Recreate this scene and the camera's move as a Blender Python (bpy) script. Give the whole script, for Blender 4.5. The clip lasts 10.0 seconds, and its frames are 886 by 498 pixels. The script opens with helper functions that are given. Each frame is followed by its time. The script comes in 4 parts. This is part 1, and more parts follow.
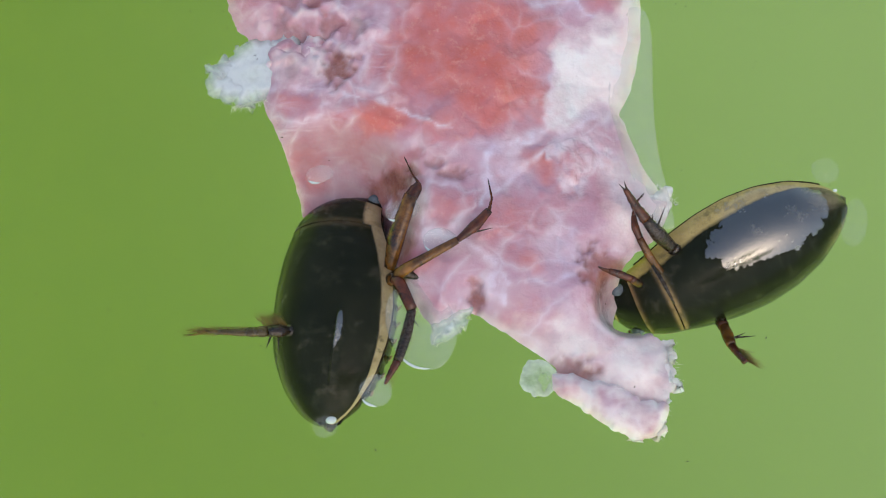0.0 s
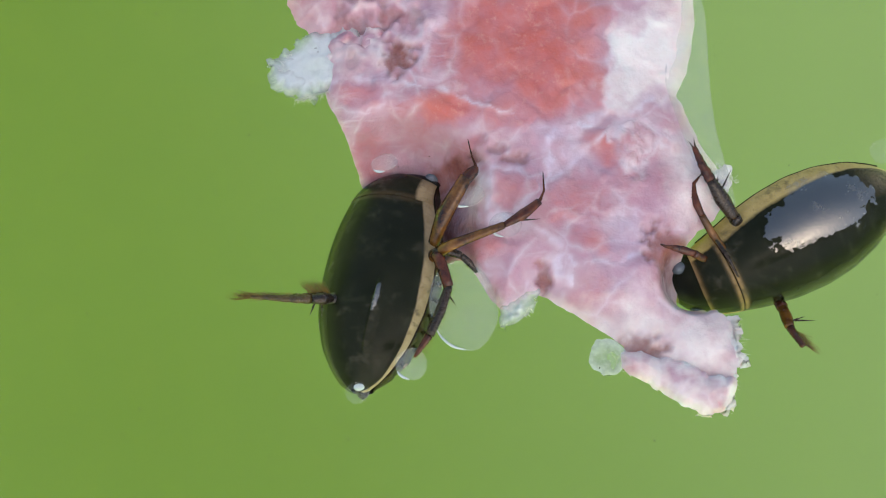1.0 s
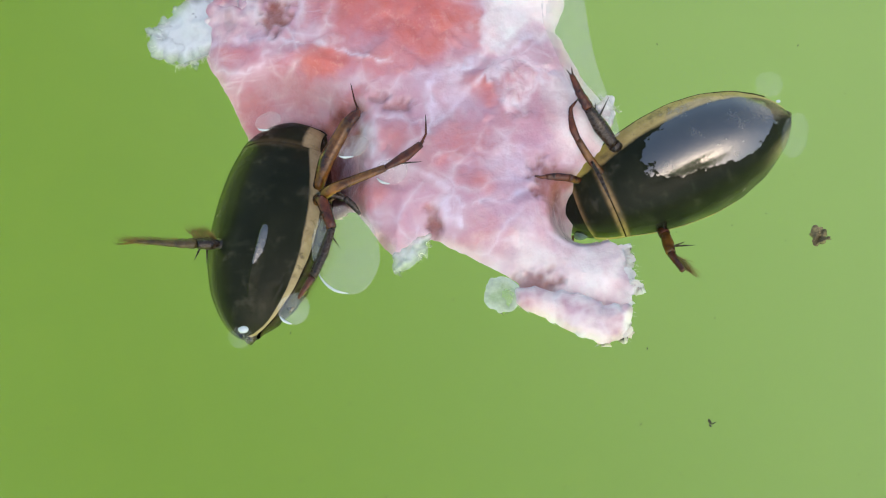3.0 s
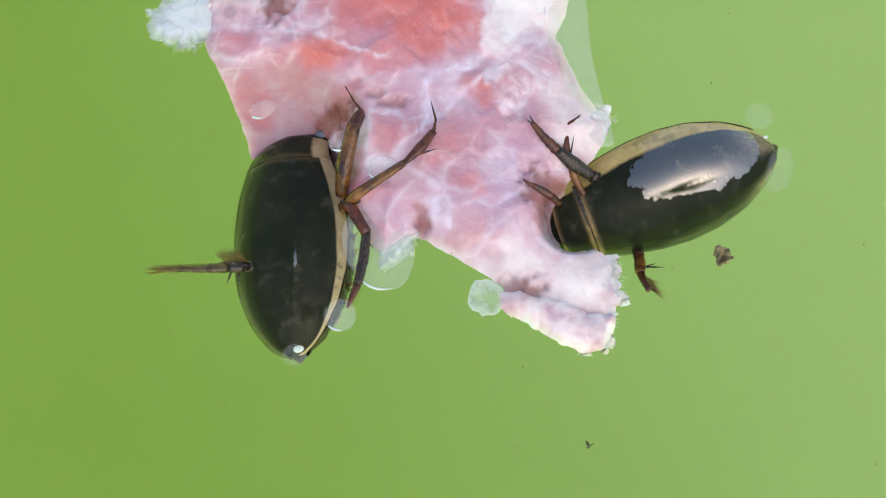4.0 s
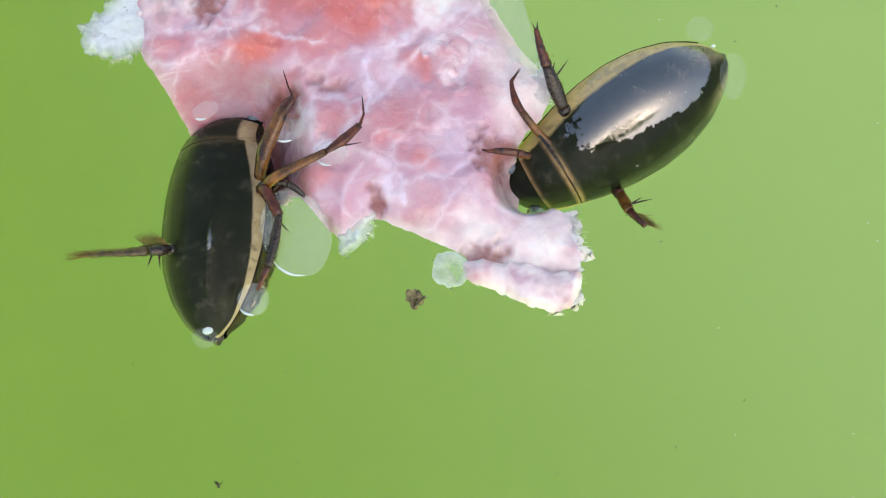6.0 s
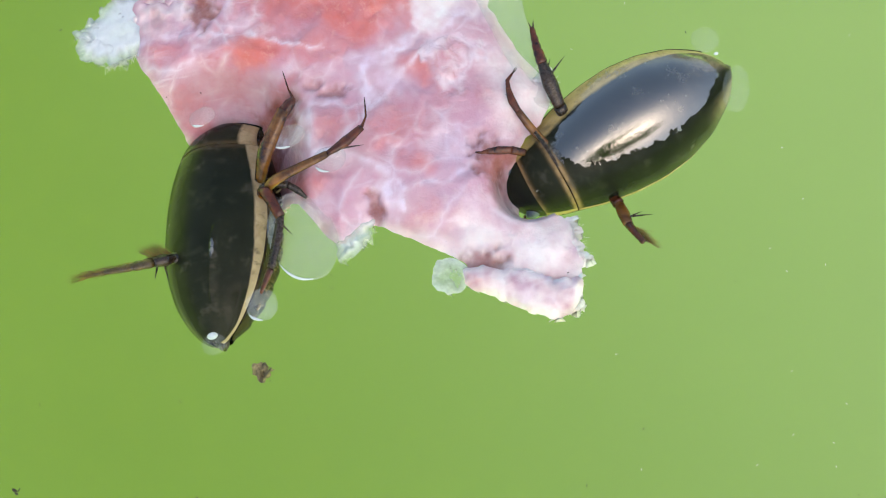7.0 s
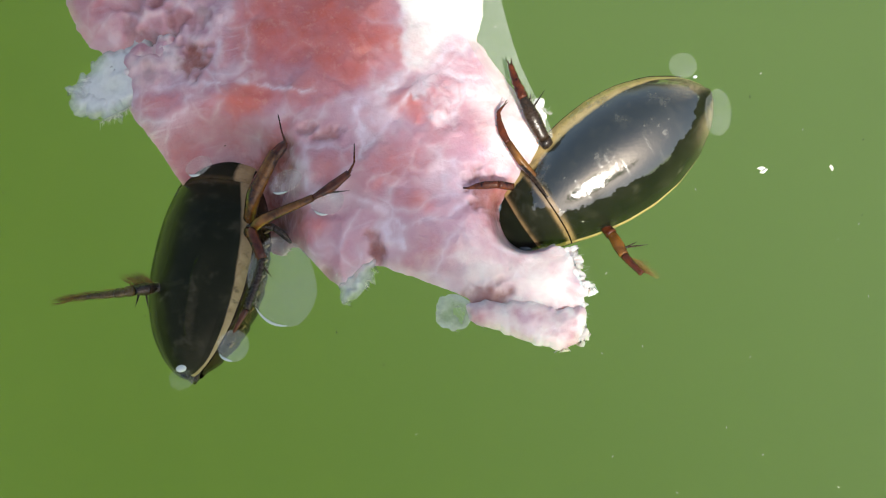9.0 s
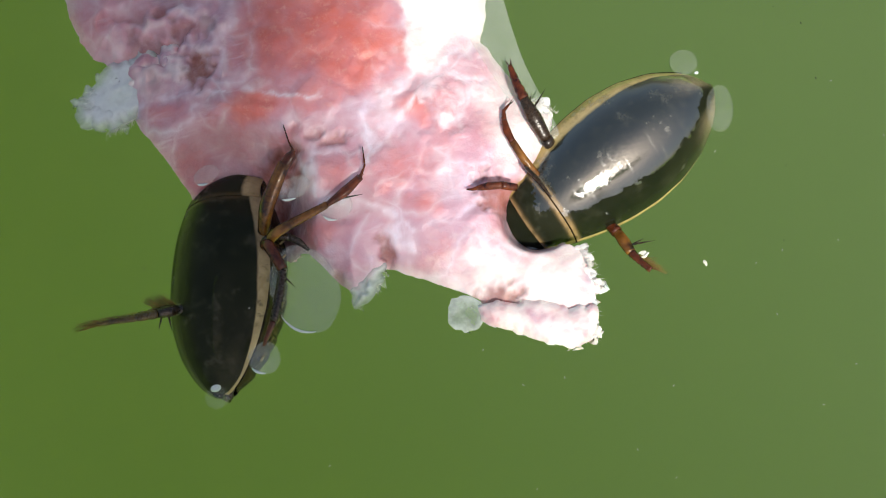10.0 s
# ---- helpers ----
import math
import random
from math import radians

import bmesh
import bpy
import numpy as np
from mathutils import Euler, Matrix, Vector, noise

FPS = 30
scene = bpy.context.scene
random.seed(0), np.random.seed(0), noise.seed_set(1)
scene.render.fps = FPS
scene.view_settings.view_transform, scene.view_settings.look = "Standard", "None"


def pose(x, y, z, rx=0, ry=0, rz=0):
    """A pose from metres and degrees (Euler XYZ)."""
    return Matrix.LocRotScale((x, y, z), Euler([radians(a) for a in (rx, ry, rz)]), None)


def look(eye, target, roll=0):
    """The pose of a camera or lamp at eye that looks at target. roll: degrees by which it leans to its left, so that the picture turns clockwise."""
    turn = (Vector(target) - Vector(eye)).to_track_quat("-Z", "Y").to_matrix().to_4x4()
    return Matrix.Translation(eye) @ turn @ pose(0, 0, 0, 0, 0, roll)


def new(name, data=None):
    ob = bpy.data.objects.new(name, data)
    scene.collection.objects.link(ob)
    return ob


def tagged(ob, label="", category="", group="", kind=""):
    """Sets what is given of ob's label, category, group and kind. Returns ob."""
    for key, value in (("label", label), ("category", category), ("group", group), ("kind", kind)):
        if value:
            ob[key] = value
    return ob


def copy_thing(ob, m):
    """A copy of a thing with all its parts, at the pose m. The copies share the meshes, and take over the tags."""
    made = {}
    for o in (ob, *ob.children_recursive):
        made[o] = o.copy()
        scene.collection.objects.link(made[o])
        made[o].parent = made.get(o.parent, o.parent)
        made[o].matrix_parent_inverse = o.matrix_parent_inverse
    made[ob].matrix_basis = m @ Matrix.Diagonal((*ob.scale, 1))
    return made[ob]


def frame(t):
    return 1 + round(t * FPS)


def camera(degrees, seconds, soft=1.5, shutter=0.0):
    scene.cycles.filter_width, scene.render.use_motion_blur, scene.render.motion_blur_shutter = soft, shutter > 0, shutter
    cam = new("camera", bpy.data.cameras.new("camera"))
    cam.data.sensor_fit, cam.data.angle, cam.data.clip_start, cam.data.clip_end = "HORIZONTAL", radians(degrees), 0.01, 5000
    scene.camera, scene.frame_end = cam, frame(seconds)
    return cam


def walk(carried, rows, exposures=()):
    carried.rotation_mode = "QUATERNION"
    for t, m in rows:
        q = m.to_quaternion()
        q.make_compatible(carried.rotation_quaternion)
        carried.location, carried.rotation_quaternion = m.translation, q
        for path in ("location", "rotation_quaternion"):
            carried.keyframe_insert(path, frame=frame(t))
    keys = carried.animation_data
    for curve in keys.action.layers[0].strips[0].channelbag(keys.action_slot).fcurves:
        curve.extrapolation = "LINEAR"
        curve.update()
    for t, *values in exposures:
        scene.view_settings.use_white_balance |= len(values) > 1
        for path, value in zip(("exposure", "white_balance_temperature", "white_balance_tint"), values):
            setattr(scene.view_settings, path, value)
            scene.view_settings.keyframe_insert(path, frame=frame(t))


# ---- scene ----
# One unit of modelling is a millimetre; everything is built at its true size in metres.
MM = 0.001
cam = camera(32, 10.0, 1.1)


def view(x, y, z, roll):
    """A camera over the water, leaning 15 degrees off the plumb line; x, y, z in millimetres."""
    return look((x * MM, y * MM, z * MM), (x * MM, (y + z * math.tan(radians(15))) * MM, 0), roll)


PATH = [
    (0, 0.00, -47.41, 176.94, 0.00),
    (0.5, -3.98, -46.66, 180.39, -0.90),
    (1, -7.94, -49.81, 179.29, -1.67),
    (1.5, -5.03, -50.49, 179.70, -2.70),
    (2, -11.35, -52.05, 179.76, -3.74),
    (2.5, 0.63, -57.19, 178.18, -5.34),
    (3.8, 6.14, -56.25, 177.68, -6.59),
    (4, 6.30, -56.86, 177.22, -2.80),
    (4.5, 2.78, -58.52, 176.01, -7.11),
    (5, 8.94, -59.65, 175.82, -7.87),
    (5.2, 11.10, -60.27, 175.24, -8.67),
    (6.3, 10.61, -59.53, 175.56, -10.04),
    (6.5, 11.63, -58.69, 173.95, -10.21),
    (7, 10.86, -58.84, 174.09, -10.23),
    (7.5, 9.58, -57.49, 174.82, -10.86),
    (8, 9.80, -55.66, 175.46, -11.97),
    (8.5, 10.76, -55.04, 175.99, -12.68),
    (9, 11.61, -54.97, 176.04, -13.26),
    (9.5, 10.66, -54.68, 176.48, -13.95),
    (10, 10.50, -54.50, 176.28, -14.95),
]
EXPOSURES = [(t, stops, 7000, 10) for t, stops in ((0.0, 0.9), (2.5, 1.1), (4.5, 1.26), (6.5, 1.32), (7.5, 1.22), (8.0, 0.95), (9.0, 0.42), (10.0, 0.02))]
walk(cam, [(t, view(*row)) for t, *row in PATH], EXPOSURES)

# ---- light: the sun behind the camera, at first hidden by an added unseen tree, and the sky ----
SUN_TURN, SUN_HEIGHT = 287.0, 55.0   # degrees from +x towards +y, degrees above the water
world = bpy.data.worlds.new("sky")
scene.world = world
world.use_nodes = True
wn, wl = world.node_tree.nodes, world.node_tree.links
wn.clear()
sky = wn.new("ShaderNodeTexSky")
sky.sky_type, sky.sun_disc = "NISHITA", False
sky.sun_elevation, sky.sun_rotation = radians(SUN_HEIGHT), radians(90 - SUN_TURN)
sky.dust_density, sky.air_density, sky.ozone_density = 3.2, 1.1, 0.8
back, wout = wn.new("ShaderNodeBackground"), wn.new("ShaderNodeOutputWorld")
back.inputs["Strength"].default_value = 0.12
wl.new(sky.outputs[0], back.inputs[0])
wl.new(back.outputs[0], wout.inputs[0])

sun_data = bpy.data.lights.new("sun", "SUN")
sun_data.energy, sun_data.angle, sun_data.color = 5.0, radians(0.55), (1.0, 0.98, 0.94)
sun = new("sun", sun_data)
_sd = Vector((math.cos(radians(SUN_TURN)) * math.cos(radians(SUN_HEIGHT)), math.sin(radians(SUN_TURN)) * math.cos(radians(SUN_HEIGHT)), math.sin(radians(SUN_HEIGHT))))
sun.matrix_world = look(_sd * 3, (0, 0, 0))


# ---- materials ----
class Nodes:
    """A material's node tree, with short ways to add nodes to it."""

    def __init__(self, name):
        self.mat = bpy.data.materials.new(name)
        self.mat.use_nodes = True
        self.tree = self.mat.node_tree
        self.tree.nodes.clear()
        self.out = self.add("ShaderNodeOutputMaterial")
        self.place = self.add("ShaderNodeTexCoord").outputs["Object"]

    def add(self, kind, **ins):
        n = self.tree.nodes.new(kind)
        for key, value in ins.items():
            self.put(n, key.replace("_", " "), value)
        return n

    def put(self, n, key, value):
        if isinstance(value, bpy.types.NodeSocket):
            self.tree.links.new(value, n.inputs[key])
        else:
            n.inputs[key].default_value = value

    def noise(self, scale, detail=4.0, rough=0.6, distort=0.0, place=None):
        n = self.add("ShaderNodeTexNoise", Scale=scale, Detail=detail, Roughness=rough, Distortion=distort)
        self.tree.links.new(place or self.place, n.inputs["Vector"])
        return n.outputs["Fac"]

    def cells(self, scale, feature="F1", place=None):
        n = self.add("ShaderNodeTexVoronoi", Scale=scale)
        n.feature = feature
        self.tree.links.new(place or self.place, n.inputs["Vector"])
        return n.outputs["Distance"]

    def warped(self, scale, amount):
        """The place, pushed about by a noise."""
        n = self.add("ShaderNodeTexNoise", Scale=scale, Detail=3.0)
        self.tree.links.new(self.place, n.inputs["Vector"])
        off = self.add("ShaderNodeVectorMath")
        off.operation = "MULTIPLY_ADD"
        self.put(off, 0, n.outputs["Color"]), self.put(off, 1, (amount, amount, amount)), self.put(off, 2, self.place)
        return off.outputs[0]

    def drawn(self, turn, stretch, place=None):
        """The place, turned about z and drawn out along the turned x."""
        n = self.add("ShaderNodeMapping")
        self.tree.links.new(place or self.place, n.inputs["Vector"])
        n.inputs["Rotation"].default_value = (0.0, 0.0, radians(turn))
        n.inputs["Scale"].default_value = (1.0 / stretch, 1.0, 1.0)
        return n.outputs[0]

    def attr(self, name):
        n = self.add("ShaderNodeAttribute")
        n.attribute_name = name
        return n.outputs["Fac"]

    def span(self, value, a, b, c=0.0, d=1.0):
        n = self.tree.nodes.new("ShaderNodeMapRange")
        for key, v in zip(("Value", "From Min", "From Max", "To Min", "To Max"), (value, a, b, c, d)):
            self.put(n, key, v)
        return n.outputs[0]

    def calc(self, op, a, b=0.0):
        n = self.add("ShaderNodeMath")
        n.operation = op
        self.put(n, 0, a), self.put(n, 1, b)
        return n.outputs[0]

    def mix(self, fac, a, b):
        n = self.tree.nodes.new("ShaderNodeMix")
        n.data_type = "RGBA"
        self.put(n, 0, fac)
        for i, c in ((6, a), (7, b)):
            self.put(n, i, (*c, 1.0) if isinstance(c, tuple) else c)
        return n.outputs[2]

    def bump(self, height, strength, depth):
        return self.add("ShaderNodeBump", Height=height, Strength=strength, Distance=depth).outputs[0]

    def shade(self, **ins):
        n = self.add("ShaderNodeBsdfPrincipled")
        for key, value in ins.items():
            key = key.replace("_", " ")
            self.put(n, key, (*value, 1.0) if isinstance(value, tuple) and key in ("Base Color", "Specular Tint", "Coat Tint") else value)
        return n.outputs[0]

    def done(self, surface):
        self.tree.links.new(surface, self.out.inputs["Surface"])
        return self.mat


def murk_material():
    n = Nodes("green_murk")
    broad, fine = n.noise(2.2, 3.0), n.noise(39.0, 4.0)
    col = n.mix(n.span(broad, 0.3, 0.7), (0.172, 0.304, 0.044), (0.186, 0.324, 0.050))
    col = n.mix(n.span(fine, 0.45, 0.8, 0.0, 0.12), col, (0.26, 0.38, 0.05))
    # pale haze on the water, put into the colour as broad bands along x
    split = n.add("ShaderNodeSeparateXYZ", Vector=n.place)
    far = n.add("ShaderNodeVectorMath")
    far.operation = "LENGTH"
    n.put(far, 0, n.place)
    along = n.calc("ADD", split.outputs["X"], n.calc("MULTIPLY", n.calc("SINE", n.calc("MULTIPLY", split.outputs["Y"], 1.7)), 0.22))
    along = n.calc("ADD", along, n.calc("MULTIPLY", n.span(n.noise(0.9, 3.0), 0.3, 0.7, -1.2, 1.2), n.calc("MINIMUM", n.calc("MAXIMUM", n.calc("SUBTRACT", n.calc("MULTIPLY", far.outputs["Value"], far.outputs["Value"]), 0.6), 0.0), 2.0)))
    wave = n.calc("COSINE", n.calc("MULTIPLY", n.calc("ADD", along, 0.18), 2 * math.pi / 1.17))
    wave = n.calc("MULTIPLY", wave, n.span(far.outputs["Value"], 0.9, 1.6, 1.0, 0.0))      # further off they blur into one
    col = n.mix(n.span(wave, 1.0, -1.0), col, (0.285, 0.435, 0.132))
    return n.done(n.shade(Base_Color=col, Roughness=0.9, Specular_IOR_Level=0.0))


def water_material():
    n = Nodes("water_skin")
    ripple = n.bump(n.noise(60.0, 2.0), 0.12, 0.0006)
    edge_on = n.add("ShaderNodeLayerWeight", Blend=0.5).outputs["Facing"]
    sheen = n.calc("ADD", n.calc("MULTIPLY", n.calc("POWER", edge_on, 5.0), 0.9), 0.009)
    clear = n.add("ShaderNodeBsdfTransparent")
    gloss = n.add("ShaderNodeBsdfGlossy", Roughness=0.03, Normal=ripple)
    m = n.add("ShaderNodeMixShader")
    n.put(m, 0, sheen), n.put(m, 1, clear.outputs[0]), n.put(m, 2, gloss.outputs[0])
    return n.done(m.outputs[0])


def film_material(name, thin, thick):
    n = Nodes(name)
    edge_on = n.add("ShaderNodeLayerWeight", Blend=0.5).outputs["Facing"]
    sheen = n.calc("ADD", n.calc("MULTIPLY", n.calc("POWER", edge_on, 4.0), 0.9), 0.03)
    clear = n.add("ShaderNodeBsdfTransparent")
    gloss = n.add("ShaderNodeBsdfGlossy", Roughness=0.08)
    # whitish diffuse stands in for the sky mirrored by the curved water
    milk = n.add("ShaderNodeBsdfDiffuse", Color=(0.80, 0.86, 0.80, 1.0))
    a, b = n.add("ShaderNodeMixShader"), n.add("ShaderNodeMixShader")
    n.put(a, 0, n.span(n.noise(300.0, 3.0), 0.3, 0.7, thin, thick)), n.put(a, 1, clear.outputs[0]), n.put(a, 2, milk.outputs[0])
    n.put(b, 0, sheen), n.put(b, 1, a.outputs[0]), n.put(b, 2, gloss.outputs[0])
    return n.done(b.outputs[0])


def flesh_material():
    """Smooth wet flesh: lavender-pink, red where the muscle shows, with milky seams, white fat and dark torn pits."""
    n = Nodes("raw_flesh")
    red, fat, web, hole = n.attr("red"), n.attr("fat"), n.attr("web"), n.attr("hole")
    mottle, blotch, grain = n.noise(150.0, 5.0, 0.62), n.noise(420.0, 5.0, 0.68), n.noise(1300.0, 4.0, 0.7)
    r = n.calc("ADD", red, n.span(mottle, 0.3, 0.7, -0.2, 0.2))
    r = n.calc("ADD", r, n.span(blotch, 0.3, 0.7, -0.10, 0.10))
    col = n.mix(n.span(r, 0.05, 0.45), (0.58, 0.39, 0.445), (0.52, 0.23, 0.27))
    col = n.mix(n.span(r, 0.42, 0.9), col, (0.60, 0.15, 0.122))
    lav = n.noise(95.0, 3.0)
    col = n.mix(n.calc("MULTIPLY", n.span(lav, 0.46, 0.66, 0.0, 0.55), n.span(red, 0.3, 0.8, 1.0, 0.15)), col, (0.50, 0.35, 0.46))
    fleck = n.span(n.noise(650.0, 4.0, 0.7), 0.55, 0.72, 0.0, 0.42)
    col = n.mix(n.calc("MULTIPLY", fleck, n.span(red, 0.4, 0.8)), col, (0.74, 0.42, 0.33))
    # fine milky fibres, drawn out along the scrap
    fibre = n.span(n.noise(480.0, 4.0, 0.6, 0.5, n.drawn(-50, 6.0)), 0.54, 0.7, 0.0, 0.45)
    fibre = n.calc("MULTIPLY", n.calc("MULTIPLY", fibre, n.span(n.noise(110.0, 2.0), 0.42, 0.62)), n.span(red, 0.4, 0.8, 1.0, 0.2))
    # soft lobes with pale borders
    lobe = n.calc("POWER", n.span(n.cells(165.0, "DISTANCE_TO_EDGE", n.warped(130.0, 0.006)), 0.0, 0.20, 1.0, 0.0), 2.0)
    lobe = n.calc("MULTIPLY", n.calc("MULTIPLY", lobe, n.span(n.noise(120.0, 3.0), 0.40, 0.60, 0.05, 0.55)), n.span(red, 0.35, 0.8, 1.0, 0.22))
    fibre = n.calc("MAXIMUM", fibre, lobe)
    milk = n.calc("MAXIMUM", fibre, n.calc("MULTIPLY", web, n.span(blotch, 0.3, 0.6, 0.6, 1.0)))
    milk = n.calc("MAXIMUM", milk, n.calc("MULTIPLY", n.attr("skin"), 0.7))
    col = n.mix(milk, col, n.mix(n.span(lav, 0.4, 0.65), (0.82, 0.755, 0.80), (0.69, 0.60, 0.71)))
    f = n.calc("ADD", fat, n.span(blotch, 0.3, 0.7, -0.2, 0.2))
    col = n.mix(n.span(f, 0.12, 0.95), col, n.mix(n.span(mottle, 0.35, 0.65), (0.86, 0.83, 0.81), (0.78, 0.67, 0.65)))
    pit = n.calc("MULTIPLY", hole, n.span(blotch, 0.3, 0.6, 0.55, 1.0))
    col = n.mix(pit, col, n.mix(n.span(mottle, 0.4, 0.6), (0.17, 0.032, 0.026), (0.36, 0.13, 0.095)))
    h = n.calc("ADD", n.calc("ADD", n.calc("MULTIPLY", grain, 0.35), n.calc("MULTIPLY", blotch, 0.7)), n.calc("MULTIPLY", mottle, 1.6))
    wet = n.bump(n.noise(480.0, 3.0, 0.55, 0.8), 1.0, 0.0045)
    return n.done(n.shade(Base_Color=col, Roughness=n.span(blotch, 0.35, 0.65, 0.3, 0.5), Specular_IOR_Level=0.4, Subsurface_Weight=0.5, Subsurface_Radius=(1.0, 0.5, 0.45),
                          Subsurface_Scale=0.0012, Normal=n.bump(h, 0.4, 0.0006), Coat_Weight=n.calc("MAXIMUM", n.attr("wet"), n.span(n.noise(130.0, 3.0), 0.48, 0.6, 0.12, 0.6)),
                          Coat_IOR=2.0, Coat_Roughness=0.05, Coat_Normal=wet))


def fat_material():
    n = Nodes("white_fat")
    a, b = n.noise(500.0, 5.0, 0.65), n.noise(1800.0, 4.0)
    col = n.mix(n.span(a, 0.35, 0.7), (0.84, 0.84, 0.83), (0.74, 0.69, 0.66))
    return n.done(n.shade(Base_Color=col, Roughness=n.span(b, 0.3, 0.7, 0.25, 0.6), Subsurface_Weight=0.4, Subsurface_Radius=(1.0, 0.8, 0.7),
                          Subsurface_Scale=0.0015, Normal=n.bump(n.calc("ADD", a, b), 0.6, 0.0005)))


def membrane_material():
    n = Nodes("wet_membrane")
    a, b = n.noise(380.0, 5.0, 0.65), n.noise(1300.0, 4.0, 0.7)
    clear = n.add("ShaderNodeBsdfTransparent")
    body = n.shade(Base_Color=n.mix(n.span(a, 0.3, 0.7), (0.78, 0.83, 0.85), (0.64, 0.71, 0.72)), Roughness=0.35, Subsurface_Weight=0.3, Subsurface_Radius=(1.0, 0.9, 0.9), Subsurface_Scale=0.001, Normal=n.bump(a, 0.3, 0.0006))
    m = n.add("ShaderNodeMixShader")
    thick = n.span(n.calc("ADD", n.attr("fat"), n.span(a, 0.3, 0.7, -0.35, 0.35)), 0.0, 1.0, 0.2, 0.85)
    n.put(m, 0, thick), n.put(m, 1, clear.outputs[0]), n.put(m, 2, body)
    return n.done(m.outputs[0])


def shell_material(name, ragged, pale_a, pale_b):
    """Wing cases: near-black olive, glossy, pale yellow-brown towards the rim, with dull worn patches."""
    n = Nodes(name)
    rim, tip, line = n.attr("rim"), n.attr("tip"), n.attr("line")
    big, mid, fine = n.noise(140.0, 4.0, 0.6), n.noise(650.0, 5.0, 0.7), n.noise(3000.0, 3.0)
    col = n.mix(n.span(big, 0.35, 0.7), (0.0075, 0.0105, 0.005), (0.018, 0.020, 0.010))
    edge = n.calc("ADD", rim, n.span(mid, 0.3, 0.7, -0.05, 0.05))
    pale = n.mix(n.span(mid, 0.3, 0.7), pale_a, pale_b)
    col = n.mix(n.span(edge, 0.45, 0.6), col, pale)
    net = n.span(n.cells(4200.0, "DISTANCE_TO_EDGE"), 0.03, 0.18)
    col = n.mix(n.calc("MULTIPLY", tip, net), col, (0.46, 0.37, 0.24))
    col = n.mix(n.calc("MULTIPLY", line, n.span(mid, 0.2, 0.5)), col, (0.36, 0.24, 0.11))
    worn = n.calc("MULTIPLY", n.span(n.noise(420.0, 6.0, 0.72), 0.52, 0.62), n.span(big, 0.4, 0.6))
    scratch = n.span(n.noise(900.0, 4.0, 0.6, 0.2, n.drawn(84, 12.0)), 0.6, 0.7, 0.0, 0.5)
    col = n.mix(n.calc("MULTIPLY", n.calc("MAXIMUM", scratch, worn), 0.6), col, (0.055, 0.055, 0.035))
    rough = n.calc("ADD", n.span(fine, 0.3, 0.7, 0.05, 0.11), n.calc("MULTIPLY", n.calc("MAXIMUM", scratch, worn), 0.3))
    # below the waterline the shell's gloss is that of horn against water, not against air
    level = n.add("ShaderNodeSeparateXYZ", Vector=n.add("ShaderNodeNewGeometry").outputs["Position"]).outputs["Z"]
    level = n.calc("ADD", level, n.span(n.noise(420.0, 5.0, 0.7), 0.3, 0.7, -ragged, ragged))
    gloss = n.calc("MULTIPLY", n.span(level, -0.00003, 0.00003, 0.03, 1.0), n.span(edge, 0.4, 0.65, 1.0, 0.45))
    return n.done(n.shade(Base_Color=col, Roughness=rough, Specular_IOR_Level=gloss, IOR=1.88, Normal=n.bump(n.calc("ADD", fine, n.calc("MULTIPLY", worn, 0.6)), 0.08, 0.0002)))


def horn_material(name, dark, light, rough=0.25, scale=500.0, gloss=0.5):
    n = Nodes(name)
    a, b = n.noise(scale, 4.0, 0.65), n.noise(scale * 5, 3.0)
    col = n.mix(n.span(a, 0.35, 0.68), dark, light)
    return n.done(n.shade(Base_Color=col, Specular_IOR_Level=gloss, Roughness=n.span(b, 0.3, 0.7, rough * 0.7, rough * 1.5), Normal=n.bump(b, 0.25, 0.0002)))


def glint_material():
    n = Nodes("air_bubble")
    # pale colour for the air bubble, and for glints set as small parts
    return n.done(n.shade(Base_Color=(0.58, 0.66, 0.66), Roughness=0.06, Specular_IOR_Level=0.8))


MURK, WATER, FILM, THIN_FILM = murk_material(), water_material(), film_material("pale_water_film", 0.14, 0.21), film_material("thin_water_film", 0.05, 0.09)
FLESH, FAT, MEMBRANE = flesh_material(), fat_material(), membrane_material()
SHELL, WORN_SHELL = shell_material("beetle_shell", 0.0001, (0.48, 0.385, 0.225), (0.32, 0.245, 0.125)), shell_material("patchy_beetle_shell", 0.0005, (0.56, 0.43, 0.18), (0.40, 0.295, 0.115))
DARK = horn_material("dark_horn", (0.012, 0.009, 0.006), (0.04, 0.022, 0.010))
BROWN = horn_material("brown_horn", (0.020, 0.005, 0.003), (0.13, 0.03, 0.008), 0.12, 700.0)
AMBER = horn_material("amber_horn", (0.028, 0.009, 0.003), (0.24, 0.10, 0.018), 0.12, 420.0)
BELLY = horn_material("belly_horn", (0.008, 0.006, 0.004), (0.05, 0.034, 0.016), 0.12, 360.0, 0.06)
HAIR = horn_material("fringe_hair", (0.11, 0.055, 0.010), (0.26, 0.17, 0.03), 0.5)
# the bluish glint of the sky is put into the eye's colour
EYE = horn_material("eye", (0.05, 0.07, 0.09), (0.18, 0.24, 0.29), 0.06)
CRUMB = horn_material("crumb", (0.06, 0.05, 0.02), (0.30, 0.24, 0.11), 0.6, 1500.0)
SCUM = horn_material("dark_speck", (0.02, 0.022, 0.008), (0.05, 0.045, 0.015), 0.6)
PALE_HORN = horn_material("pale_horn", (0.20, 0.14, 0.06), (0.42, 0.33, 0.17), 0.2, 900.0)
GLINT = glint_material()
